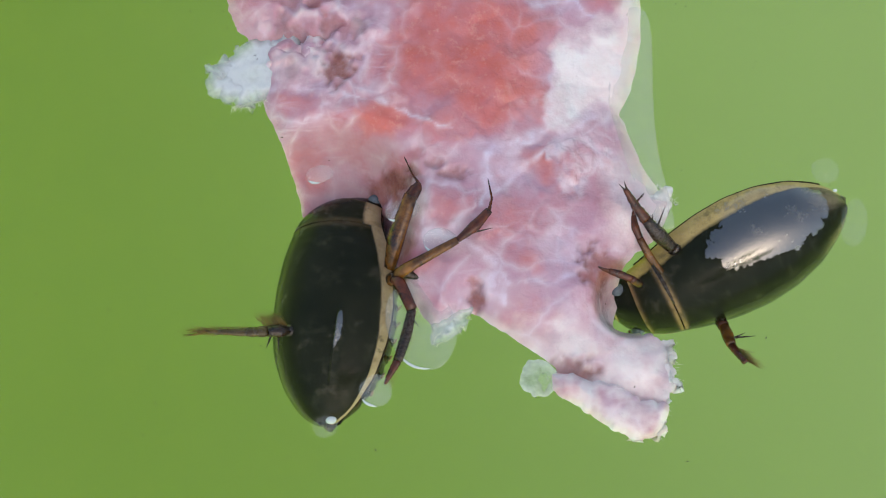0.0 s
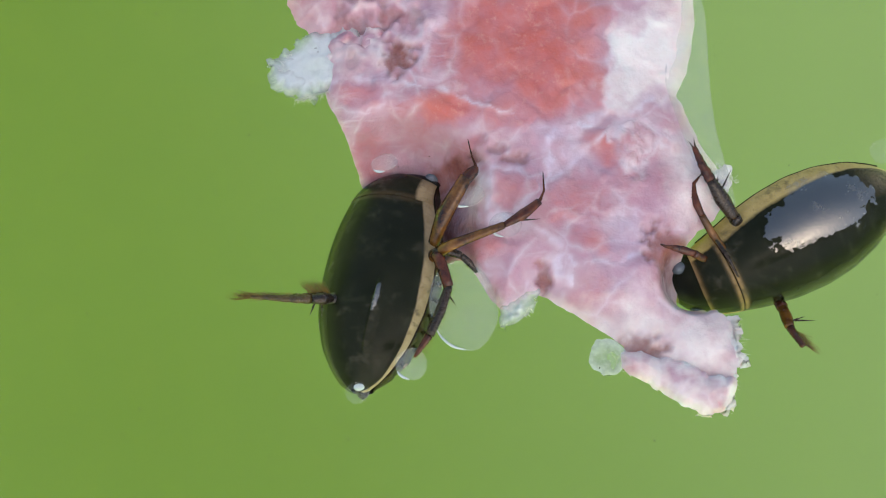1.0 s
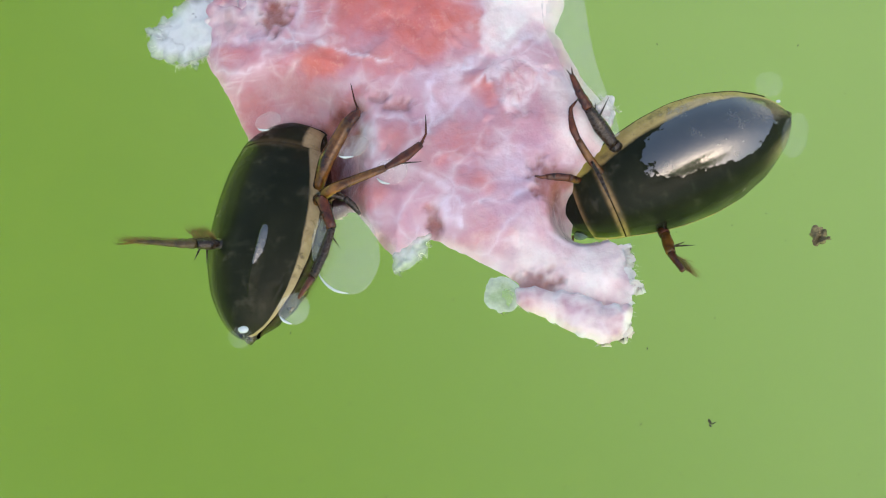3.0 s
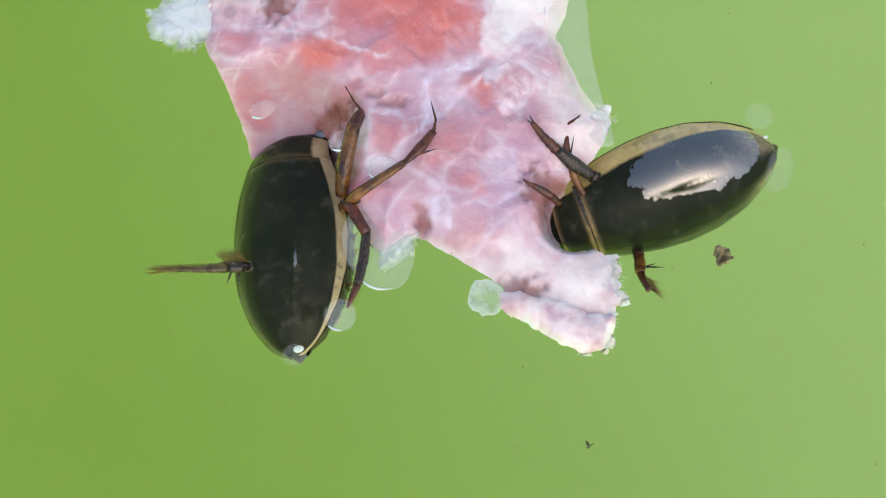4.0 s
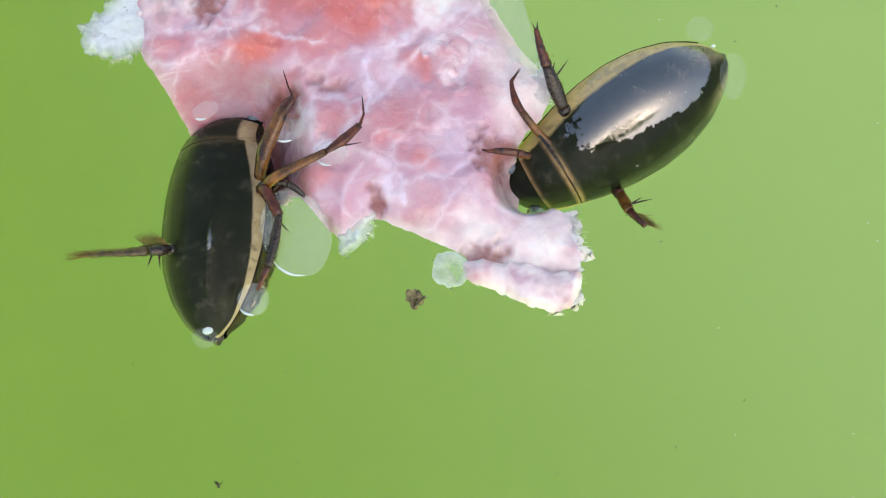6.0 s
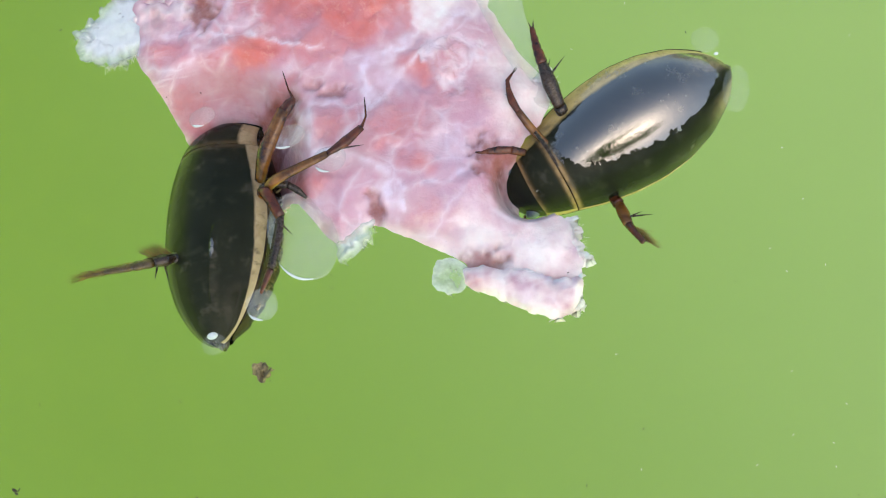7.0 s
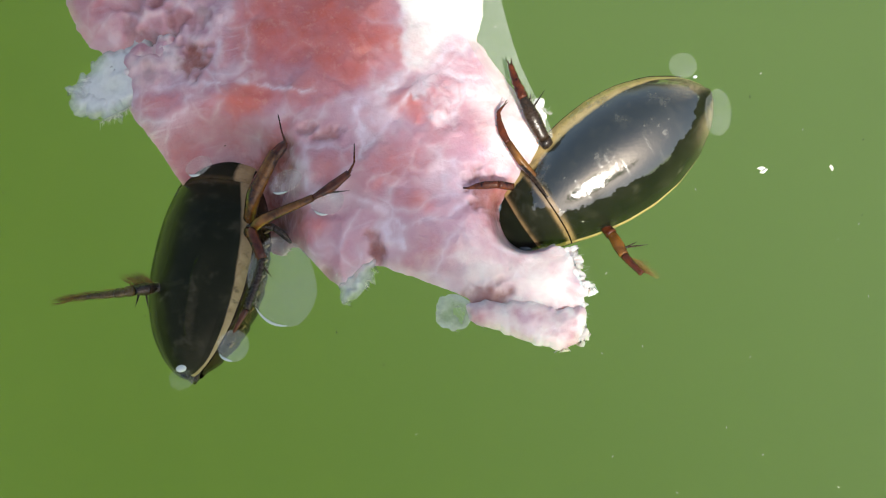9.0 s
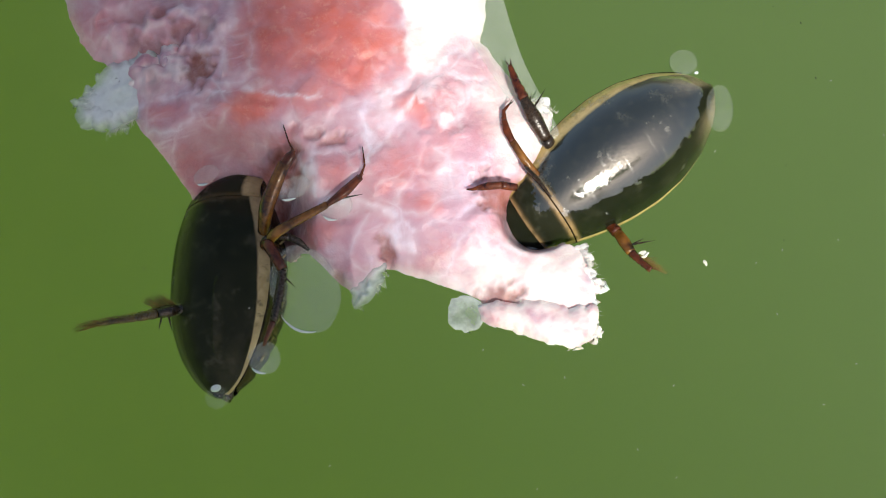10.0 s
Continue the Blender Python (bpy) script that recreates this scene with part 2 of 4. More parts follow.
OLIVE = horn_material("olive_horn", (0.030, 0.020, 0.006), (0.12, 0.08, 0.02), 0.25, 900.0)
BARK = horn_material("bark", (0.05, 0.04, 0.03), (0.16, 0.13, 0.10), 0.8, 60.0)
LEAF = horn_material("leaf", (0.03, 0.06, 0.015), (0.07, 0.12, 0.03), 0.4, 30.0)
PALE = horn_material("pale_speck", (0.55, 0.55, 0.45), (0.75, 0.75, 0.68), 0.2)


# ---- mesh helpers ----
def part(name, bm, material, parent=None, label=""):
    me = bpy.data.meshes.new(name)
    bm.to_mesh(me)
    bm.free()
    for p in me.polygons:
        p.use_smooth = True
    me.materials.append(material)
    ob = new(name, me)
    ob.parent = parent
    return tagged(ob, label)


def mesh_part(name, verts, faces, material, parent=None, label="", values=None):
    me = bpy.data.meshes.new(name)
    me.from_pydata(verts, [], faces)
    for key, v in (values or {}).items():
        me.attributes.new(key, "FLOAT", "POINT").data.foreach_set("value", np.asarray(v, dtype=np.float32))
    me.polygons.foreach_set("use_smooth", [True] * len(me.polygons))
    me.materials.append(material)
    me.update()
    ob = new(name, me)
    ob.parent = parent
    return tagged(ob, label)


def tube(bm, pts, radii, seg=10, flat=1.0):
    """A closed tapered tube through pts; flat squeezes it along z."""
    pts, radii = [Vector(p) for p in pts], [float(r) for r in radii]
    rings = []
    for i, p in enumerate(pts):
        d = (pts[min(i + 1, len(pts) - 1)] - pts[max(i - 1, 0)]).normalized()
        side = d.cross(Vector((0, 0, 1)))
        side = side.normalized() if side.length > 1e-6 else Vector((1, 0, 0))
        up = side.cross(d)
        rings.append([bm.verts.new(p + radii[i] * (math.cos(a) * side + flat * math.sin(a) * up)) for a in (2 * math.pi * k / seg for k in range(seg))])
    for a, b in zip(rings, rings[1:]):
        for k in range(seg):
            bm.faces.new((a[k], a[(k + 1) % seg], b[(k + 1) % seg], b[k]))
    bm.faces.new(rings[0][::-1]), bm.faces.new(rings[-1])
    return bm


def limb(pts, radii, steps=6, flat=1.0, seg=10):
    """A tube whose thickness and course run smoothly through the given knots."""
    pts = np.array(pts, float)
    s = np.linspace(0, len(pts) - 1, (len(pts) - 1) * steps + 1)
    idx = np.arange(len(pts))
    fine = [np.interp(s, idx, pts[:, k]) for k in range(3)]
    ker = np.array([1, 2, 3, 2, 1]) / 9.0
    soft = []
    for f in fine:
        g = np.convolve(np.pad(f, 2, mode="edge"), ker, "valid")
        g[0], g[-1] = f[0], f[-1]
        soft.append(g)
    rad = np.interp(s, idx, radii)
    return tube(bmesh.new(), np.array(soft).T, rad, seg, flat)


def hairs(root, tip, reach, count, seed, spread=0.35, thick=1.0):
    """A fringe of fine tapering hairs along root to tip, swept towards reach."""
    rng = random.Random(seed)
    bm = bmesh.new()
    root, tip, reach = Vector(root), Vector(tip), Vector(reach)
    for k in range(count):
        a = root.lerp(tip, (k + rng.random()) / count)
        d = reach + Vector((rng.uniform(-1, 1), rng.uniform(-1, 1), rng.uniform(-0.5, 0.5))) * spread * reach.length
        b = a + d * rng.uniform(0.6, 1.05)
        tube(bm, [a, a.lerp(b, 0.5) + d.orthogonal() * 0.04, b], [0.035 * thick * MM, 0.028 * thick * MM, 0.008 * MM], 3)
    return bm


def rounded(points, steps=8, ragged=0.0, seed=0.0):
    """A closed smooth outline through a few corner points (Catmull-Rom), roughened."""
    p = np.array(points, float)
    n = len(p)
    out = []
    for i in range(n):
        a, b, c, d = p[i - 1], p[i], p[(i + 1) % n], p[(i + 2) % n]
        for k in range(steps):
            t = k / steps
            out.append(0.5 * (2 * b + (c - a) * t + (2 * a - 5 * b + 4 * c - d) * t * t + (3 * b - a - 3 * c + d) * t ** 3))
    out = np.array(out)
    if ragged:
        for q in out:
            v = noise.noise_vector(Vector((q[0] * 0.9, q[1] * 0.9, seed))) + 0.6 * noise.noise_vector(Vector((q[0] * 2.3, q[1] * 2.3, seed + 5)))
            q += ragged * np.array((v.x, v.y))
    return out


def edge_distance(poly, pts):
    """Signed distance (inside is positive) of pts from the closed outline, and the way to it."""
    best = np.full(len(pts), 1e9)
    near = np.zeros_like(pts)
    inside = np.zeros(len(pts), bool)
    for a, b in zip(poly, np.roll(poly, -1, 0)):
        ab = b - a
        k = np.clip(((pts - a) @ ab) / (ab @ ab + 1e-12), 0, 1)
        q = a + k[:, None] * ab
        d = np.hypot(*(pts - q).T)
        m = d < best
        best[m], near[m] = d[m], q[m]
        cross = (a[1] > pts[:, 1]) != (b[1] > pts[:, 1])
        x = a[0] + (pts[:, 1] - a[1]) * ab[0] / (ab[1] if abs(ab[1]) > 1e-9 else 1e-9)
        inside ^= cross & (pts[:, 0] < x)
    return np.where(inside, best, -best), near


def noise_at(pts, scale, seed=0.0, octaves=3):
    return np.array([noise.fractal(Vector((x * scale, y * scale, seed)), 1.0, 2.0, octaves) for x, y in pts])


def slab(outline, step, relief, floor_z):
    """A lumpy slab: a fine grid cut to the outline, raised by relief(points, distance) (millimetres), closed below. Returns verts, faces, grid points, distance."""
    lo, hi = outline.min(0) - step, outline.max(0) + step
    xs, ys = np.arange(lo[0], hi[0], step), np.arange(lo[1], hi[1], step)
    gx, gy = np.meshgrid(xs, ys)
    pts = np.c_[gx.ravel(), gy.ravel()]
    sd, near = edge_distance(outline, pts)
    keep = sd > -0.1 * step
    w = len(xs)
    ids = np.arange(len(pts)).reshape(len(ys), w)
    quads = np.stack([ids[:-1, :-1], ids[:-1, 1:], ids[1:, 1:], ids[1:, :-1]], -1).reshape(-1, 4)
    quads = quads[keep[quads].all(1)]
    used = np.unique(quads)
    remap = -np.ones(len(pts), int)
    remap[used] = np.arange(len(used))
    quads = remap[quads]
    pts, sd, near = pts[used], sd[used], near[used]
    edges = {}
    for q in quads:
        for a, b in zip(q, np.roll(q, -1)):
            edges[(a, b)] = 1
    border = [(a, b) for a, b in edges if (b, a) not in edges]
    rim = np.array(sorted({a for a, b in border}))
    pts[rim] = near[rim]
    sd = np.maximum(sd, 0)
    sd[rim] = 0
    z = relief(pts, sd)
    n = len(pts)
    verts = [(x * MM, y * MM, h * MM) for (x, y), h in zip(pts, z)]
    top, low = {a: n + i for i, a in enumerate(rim)}, {a: n + len(rim) + i for i, a in enumerate(rim)}
    verts += [verts[a] for a in rim]
    inward = np.zeros_like(pts)
    for q in quads:
        inward[q] += pts[q].mean(0) - pts[q]
    inward /= np.hypot(*inward.T)[:, None] + 1e-9
    verts += [((pts[a][0] + 0.9 * inward[a][0]) * MM, (pts[a][1] + 0.9 * inward[a][1]) * MM, min(floor_z, z[a] - 0.8) * MM) for a in rim]
    faces = [tuple(int(k) for k in q) for q in quads] + [(top[b], top[a], low[a], low[b]) for a, b in border]
    return verts, faces, pts, sd, 2 * len(rim)


# ---- the basin's water ----
def water():
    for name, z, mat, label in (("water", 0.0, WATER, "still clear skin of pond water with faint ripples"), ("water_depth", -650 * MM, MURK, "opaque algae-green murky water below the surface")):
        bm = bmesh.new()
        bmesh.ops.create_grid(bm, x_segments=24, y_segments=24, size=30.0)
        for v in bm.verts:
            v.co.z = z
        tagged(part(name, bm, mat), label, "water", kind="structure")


# ---- the meat ----
MEAT_EDGE = [(-27.4, 49.3), (-27.5, 41.4), (-27.3, 34.0), (-25.8, 29.0), (-23.8, 26.6), (-22.0, 23.0), (-22.0, 18.9), (-20.6, 15.6), (-19.2, 12.4), (-18.0, 8.8),
             (-17.2, 6.0), (-14.8, 5.6), (-12.0, 3.6), (-10.6, 1.4), (-8.2, -1.6), (-5.6, -2.6), (-4.1, -5.0), (-1.2, -9.2), (1.1, -8.4), (3.3, -7.6), (6.7, -9.6),
             (10.1, -11.9), (12.9, -13.9), (14.1, -15.6), (20.1, -17.3), (25.5, -18.6), (26.2, -17.4), (27.3, -16.1), (26.9, -14.0),
             (26.9, -12.0), (24.0, -9.8), (20.8, -8.0), (21.4, -4.8), (21.4, -2.4), (22.8, -0.4), (25.1, 1.3), (27.3, 5.4), (26.0, 7.5),
             (24.1, 10.7), (22.2, 15.7), (21.6, 17.5), (23.0, 20.4), (24.3, 26.3), (24.5, 31.5), (24.3, 41.4), (24.0, 49.3)]
# patches of red muscle and pink flesh: place, half widths, how red
RED = [(2.3, 25.2, 10.0, 7.5, 0.85), (-1.7, 30.8, 6.0, 4.5, 0.72), (9.5, 27.8, 4.5, 3.5, 0.75), (5.2, 19.2, 6.5, 4.5, 0.85), (10.7, 18.0, 2.5, 2.5, 0.75), (1.0, 14.9, 4.5, 2.5, 0.72),
       (-6.0, 16.1, 4.2, 2.5, 0.85), (11.5, 10.0, 1.7, 2.2, 0.8), (7.7, 3.3, 4.0, 2.7, 0.5), (15.2, 4.2, 4.0, 3.0, 0.42), (0.3, 5.5, 3.0, 2.7, 0.55), (-17.7, 17.9, 3.7, 1.7, 0.55)]
RED += [(-16.6, 12.0, 2.7, 2.2, 0.5), (-10.6, 14.6, 3.5, 3.0, 0.45), (16.5, 9.9, 3.7, 1.7, 0.42), (18.2, 14.1, 3.2, 2.0, 0.28), (-5.1, 10.3, 3.0, 2.0, 0.6), (18.4, 31.5, 5.0, 1.4, 0.5),
        (-14.6, 30.4, 4.5, 3.0, 0.35), (-22.9, 31.7, 3.5, 3.0, 0.4), (9.9, -1.8, 2.9, 1.6, 0.55), (10.1, 4.7, 4.1, 2.7, 0.45), (15.0, 3.7, 2.7, 2.3, 0.35), (11.5, -7.8, 4.1, 2.0, 0.38)]
RED += [(16.8, -6.5, 2.7, 2.3, 0.28), (22.2, -12.9, 3.2, 1.8, 0.22), (-3.9, -1.6, 2.7, 2.3, 0.6), (-0.9, -4.4, 3.2, 2.3, 0.36), (-4.7, 38.7, 11.0, 4.0, 0.75)]
# dark torn pits: place, half widths, how dark
PITS = [(-12.6, 22.7, 1.8, 2.1, 0.9), (-10.8, 27.6, 1.1, 1.5, 0.45), (-18.5, 22.8, 0.7, 1.7, 0.35), (-15.1, 32.1, 3.0, 1.0, 0.3), (-6.4, 9.0, 2.9, 1.5, 1.0), (-3.1, 11.6, 1.0, 0.7, 0.3),
        (1.2, 9.1, 2.1, 0.7, 0.6), (-1.1, 10.2, 1.0, 0.9, 0.5), (4.0, -5.8, 0.8, 2.0, 0.8), (15.2, -14.4, 2.8, 1.4, 0.75), (17.9, -2.4, 1.8, 2.3, 0.9), (-7.0, 1.7, 1.8, 1.8, 0.7),
        (-4.8, 1.0, 1.4, 1.1, 0.6), (-2.3, -7.8, 0.9, 1.4, 0.5), (-7.4, 4.6, 1.6, 2.2, 0.85), (-5.2, 7.0, 1.3, 1.2, 0.8), (19.7, -1.8, 2.3, 0.8, 0.8), (-16.2, 28.2, 1.2, 0.7, 0.3)]
# milky seams that run over the flesh: course, half width, how white
SEAMS = [([(-22.2, 18.8), (-18.2, 20.4), (-13.6, 19.4), (-10.1, 18.2), (-6.0, 18.2), (-2.0, 16.3), (1.0, 14.4)], 0.7, 0.7),
         ([(14.5, 23.9), (13.4, 20.6), (13.1, 17.4), (12.4, 15.0), (9.0, 12.7), (6.2, 10.6), (5.1, 8.0), (4.3, 5.4)], 1.7, 0.8),
         ([(-19.4, 13.1), (-16.1, 15.5), (-13.4, 17.8), (-11.5, 19.2)], 0.6, 0.55), ([(-2.9, 8.1), (-3.4, 5.0), (-2.2, 2.2), (0.2, 1.4)], 1.7, 1.0),
         ([(-2.9, 8.1), (-0.1, 8.9), (2.6, 7.5), (3.2, 4.9), (1.7, 2.4)], 0.7, 0.6), ([(5.3, 6.4), (10.0, 10.0), (12.5, 11.8), (16.2, 14.4), (18.3, 16.3)], 1.5, 0.75),
         ([(-7.9, 30.3), (-7.2, 27.5), (-9.3, 23.7), (-10.5, 20.0)], 1.2, 0.55), ([(2.5, 33.5), (6.6, 33.0), (13.3, 31.1), (18.8, 29.0)], 1.0, 0.8)]
SEAMS += [([(-2.1, 11.3), (0.0, 12.7), (6.0, 11.4)], 0.6, 0.5), ([(5.2, -2.0), (7.1, -4.5), (12.5, -4.2), (17.0, -3.2)], 0.9, 0.75), ([(5.6, -3.6), (6.2, -5.9), (7.0, -7.3)], 1.4, 0.95),
          ([(11.7, -14.3), (14.8, -12.7), (17.9, -11.5), (21.3, -15.1)], 1.4, 0.6), ([(-3.0, 2.6), (1.9, 0.6), (5.9, -2.0)], 1.1, 0.6), ([(-0.5, -9.4), (1.3, -6.3), (5.0, -2.7)], 1.1, 0.5),
          ([(13.0, 10.5), (19.5, 9.3), (20.6, 11.4), (18.1, 12.5), (15.1, 12.6)], 0.7, 0.55), ([(4.2, 1.3), (9.7, 3.3), (14.6, 1.1)], 0.6, 0.4), ([(13.6, 0.4), (17.1, -0.6), (20.7, -0.2)], 0.7, 0.5),
          ([(15.9, -6.5), (18.4, -9.7), (24.4, -14.3)], 1.5, 0.5)]
FAT_FIELD = [(14.0, 23.9), (17.2, 26.6), (20.4, 29.3), (21.2, 34.3), (21.0, 50.0), (27.0, 50.0), (26.0, 25.9), (24.6, 20.5), (22.4, 16.7), (18.3, 16.8), (15.2, 15.0), (13.3, 16.9)]
# thin crinkled skin, wet and shining, that still clings to the flesh
SKIN = [(11.8, 12.2), (14.0, 13.4), (17.0, 12.8), (20.4, 12.4), (18.8, 9.5), (17.4, 7.2), (16.2, 4.8), (13.8, 5.0), (13.2, 7.5), (12.3, 9.5)]


def meat():
    thing = tagged(new("meat_scrap"), "raw pink meat scrap with white fat floating in green water", "meat")
    outline = rounded(MEAT_EDGE, 11, 0.16, 3.0)
    for q in outline:      # frayed where it was torn off
        v = noise.noise_vector(Vector((q[0] * 2.1, q[1] * 2.1, 8.0)))
        q += (0.8 if q[1] < -9 and q[0] > 22 else 0.3 if q[1] > 20 and q[0] < -15 else 0.08) * np.array((v.x, v.y))
    memo = {}

    def course(p, chain):
        far = np.full(len(p), 99.0)
        for a, b in zip(chain, chain[1:]):
            a, b = np.array(a), np.array(b)
            k = np.clip(((p - a) @ (b - a)) / ((b - a) @ (b - a)), 0, 1)
            far = np.minimum(far, np.hypot(*(p - a - k[:, None] * (b - a)).T))
        return far

    def relief(p, sd):
        warp = np.c_[noise_at(p, 0.22, 11.0), noise_at(p, 0.22, 23.0)] * 1.5 + np.c_[noise_at(p, 0.8, 31.0), noise_at(p, 0.8, 43.0)] * 0.3
        q = p + warp
        rough, edge = noise_at(p, 0.9, 91.0, 4), 1 - np.exp(-sd / 2.0)
        red, pillow = np.full(len(p), 0.18), np.zeros(len(p))
        for x, y, rx, ry, much in RED:
            d = np.hypot((q[:, 0] - x) / rx, (q[:, 1] - y) / ry)
            lies = 1 / (1 + np.exp((d - 1.0) * 4.5))
            red = np.maximum(red, 0.18 + (much - 0.18) * lies)
            pillow = np.maximum(pillow, lies * min(rx, ry, 3.0) / 3.0)
        web = np.zeros(len(p))
        thick = np.clip(0.85 + 1.3 * noise_at(p, 0.3, 17.0), 0.45, 1.5)
        for chain, wide, white in SEAMS:
            far = course(q, chain)
            web = np.maximum(web, white * (0.75 * np.exp(-(far / (wide * 0.6 * thick)) ** 2) + 0.4 * np.exp(-far / (wide * 1.3))) * np.clip(0.85 + 0.9 * noise_at(p, 0.5, 29.0), 0.35, 1.1))
        web = np.clip(web, 0, 1)
        inward, _ = edge_distance(rounded(FAT_FIELD, 4, 0.5, 7.0), p + warp)
        fat = np.clip(0.45 + inward / 3.2 + 0.5 * noise_at(p, 0.25, 77.0), 0, 1)
        fat = np.maximum(fat, np.exp(-(sd / 0.8) ** 2) * np.where(p[:, 0] < -8, 0.1, 0.55))
        tail = np.clip((-p[:, 1] - 5) / 7, 0, 1) * np.clip((p[:, 0] - 5) / 9, 0, 1)
        fat = np.maximum(fat, tail * (0.75 + 0.6 * noise_at(p, 0.3, 67.0)))
        east = np.clip((p[:, 0] - 17.5) / 4, 0, 1) * np.clip((p[:, 1] + 1) / 3, 0, 1) * np.clip((14 - p[:, 1]) / 4, 0, 1)
        fat = np.clip(np.maximum(fat, east * 0.7), 0, 1)
        inward, _ = edge_distance(rounded(SKIN, 4, 0.5, 200.0), p + 0.5 * warp)
        lies = np.clip(inward / 0.5, 0, 1)
        skin = lies * np.clip(0.3 + 1.6 * noise_at(p, 0.3, 210.0, 4), 0.0, 1)
        crinkle, wet = 0.4 * lies * (noise_at(p, 0.42, 220.0, 3) + 0.35), lies
        hole = np.zeros(len(p))
        for x, y, rx, ry, dark in PITS:
            d = np.hypot((p[:, 0] - x) / rx, (p[:, 1] - y) / ry) + 0.55 * rough + 0.3 * noise_at(p, 0.4, 95.0)
            hole = np.maximum(hole, dark / (1 + np.exp((d - 1.0) * 6)))
        torn = np.exp(-(np.hypot((p[:, 0] + 16) / 6.5, (p[:, 1] - 27) / 6)) ** 2)
        clods = noise_at(p, 0.24, 61.0, 3)
        fat = np.maximum(fat, torn * np.clip(0.35 + 2.2 * clods, 0, 0.9))
        hole = np.maximum(hole, np.clip(torn * 1.3, 0, 1) * np.clip(-0.2 - 2.4 * clods, 0, 0.6))
        bulk = -0.9 + 2.4 * (1 - np.exp(-sd / 3.0)) * (1 - 0.6 * tail)
        z = bulk + (0.55 * pillow + 0.55 * noise_at(q, 0.16, 47.0, 3) + 0.5 * noise_at(p, 0.09, 5.0, 2)) * edge + rough * (0.02 + 0.05 * fat)
        z = z + torn * (1.5 * clods + 0.12 * noise_at(p, 0.9, 64.0, 3)) - hole * 0.9 + 0.08 * web + crinkle
        # hollows that the two beetles have pressed and eaten into it
        for a, b, reach, slope, deep in (((-15.6, -4.0), (-12.6, 6.0), 11.5, 8.5, 9.5), ((34.0, -3.0), (22.2, -6.0), 5.0, 3.0, 6.5)):
            k = np.clip((reach - course(p, (a, b))) / slope, 0, 1)
            z = z - deep * k * k * (3 - 2 * k)
        z = z - 2.2 * np.exp(-((p[:, 0] + 8.4) ** 2 + (p[:, 1] - 0.6) ** 2) / 9.0)
        memo.update(skin=skin, wet=wet, red=red, fat=fat, web=web, hole=np.clip(hole * 1.1, 0, 0.95))
        return np.maximum(z, -13.6)

    verts, faces, pts, sd, extra = slab(outline, 0.25, relief, -2.6)
    values = {k: np.r_[v, np.full(extra, {"red": 0.35, "fat": 0.3}.get(k, 0.0))] for k, v in memo.items()}
    mesh_part("flesh", verts, faces, FLESH, thing, values=values)
    def shred(name, corners, top, material, label, ragged=0.45, seed=1.0, step=0.22, lump=0.5, base=-4.0, up=0.0, fatty=0.95):
        line = rounded(corners, 6, ragged, seed)

        def lumps(p, sd):
            return top * (1 - np.exp(-sd / 0.7)) + lump * noise_at(p, 0.8, seed, 4) * (1 - np.exp(-sd / 0.5)) - 0.6 + up

        v, f, p, s, ex = slab(line, step, lumps, base + up)
        values = {"red": np.r_[np.clip(0.15 + 0.4 * noise_at(p, 0.4, seed + 3), 0, 1), np.zeros(ex)], "fat": np.r_[np.clip(fatty + 0.9 * noise_at(p, 0.4, seed), 0, 1) if material is FLESH else (np.clip(0.5 - s / 3.0, 0.2, 1) if name == "membrane" else np.clip(s / 1.3, 0, 1)), np.full(ex, 0.0 if material is MEMBRANE else 1.0)],
                  "web": np.zeros(len(p) + ex), "hole": np.zeros(len(p) + ex)}
        mesh_part(name, v, f, material, thing, label, values)

    shred("tail_fold", [(12.7, -15.0), (16.4, -15.2), (20.2, -16.6), (23.6, -18.0), (26.0, -18.3), (25.6, -20.3), (24.6, -22.1), (21.9, -22.7), (19.4, -21.4), (15.8, -18.8), (12.8, -16.9)],
          1.3, FLESH, "folded pale strip of fat", 0.55, 4.0, lump=0.1, fatty=0.7, up=0.25)
    shred("membrane", [(9.3, -14.1), (11.0, -13.0), (13.1, -14.3), (13.4, -16.4), (11.2, -17.6), (9.2, -16.7)], 0.25, MEMBRANE, "translucent whitish membrane", 0.5, 6.0, lump=0.1)
    shred("fat_shred", [(-29.2, 22.4), (-27.4, 24.0), (-24.9, 26.2), (-21.3, 27.2), (-18.0, 25.6), (-16.5, 21.7), (-17.4, 20.1), (-21.7, 19.0), (-24.8, 18.0), (-26.3, 19.7)], 0.5, MEMBRANE,
          "fluffy torn bluish-white fat", 1.5, 31.0, 0.2, 0.15, -1.4)
    pick = random.Random(77)
    for k in range(12):
        cx = pick.uniform(-27.0, -17.5)
        cy = pick.uniform(19.6 - 0.25 * (cx + 23), 23.2 + 0.42 * (cx + 27))
        size, turn = pick.uniform(1.3, 2.8), pick.uniform(0, 6)
        corners = [(cx + size * pick.uniform(0.5, 1.3) * math.cos(turn + a), cy + 0.75 * size * pick.uniform(0.5, 1.3) * math.sin(turn + a)) for a in (0, 0.9, 1.8, 2.7, 3.6, 4.5, 5.4)]
        shred("fat_shred", corners, pick.uniform(0.3, 0.7), MEMBRANE, "torn wisp of white fat", 1.1, 100.0 + 7 * k, lump=0.12, base=-1.4)
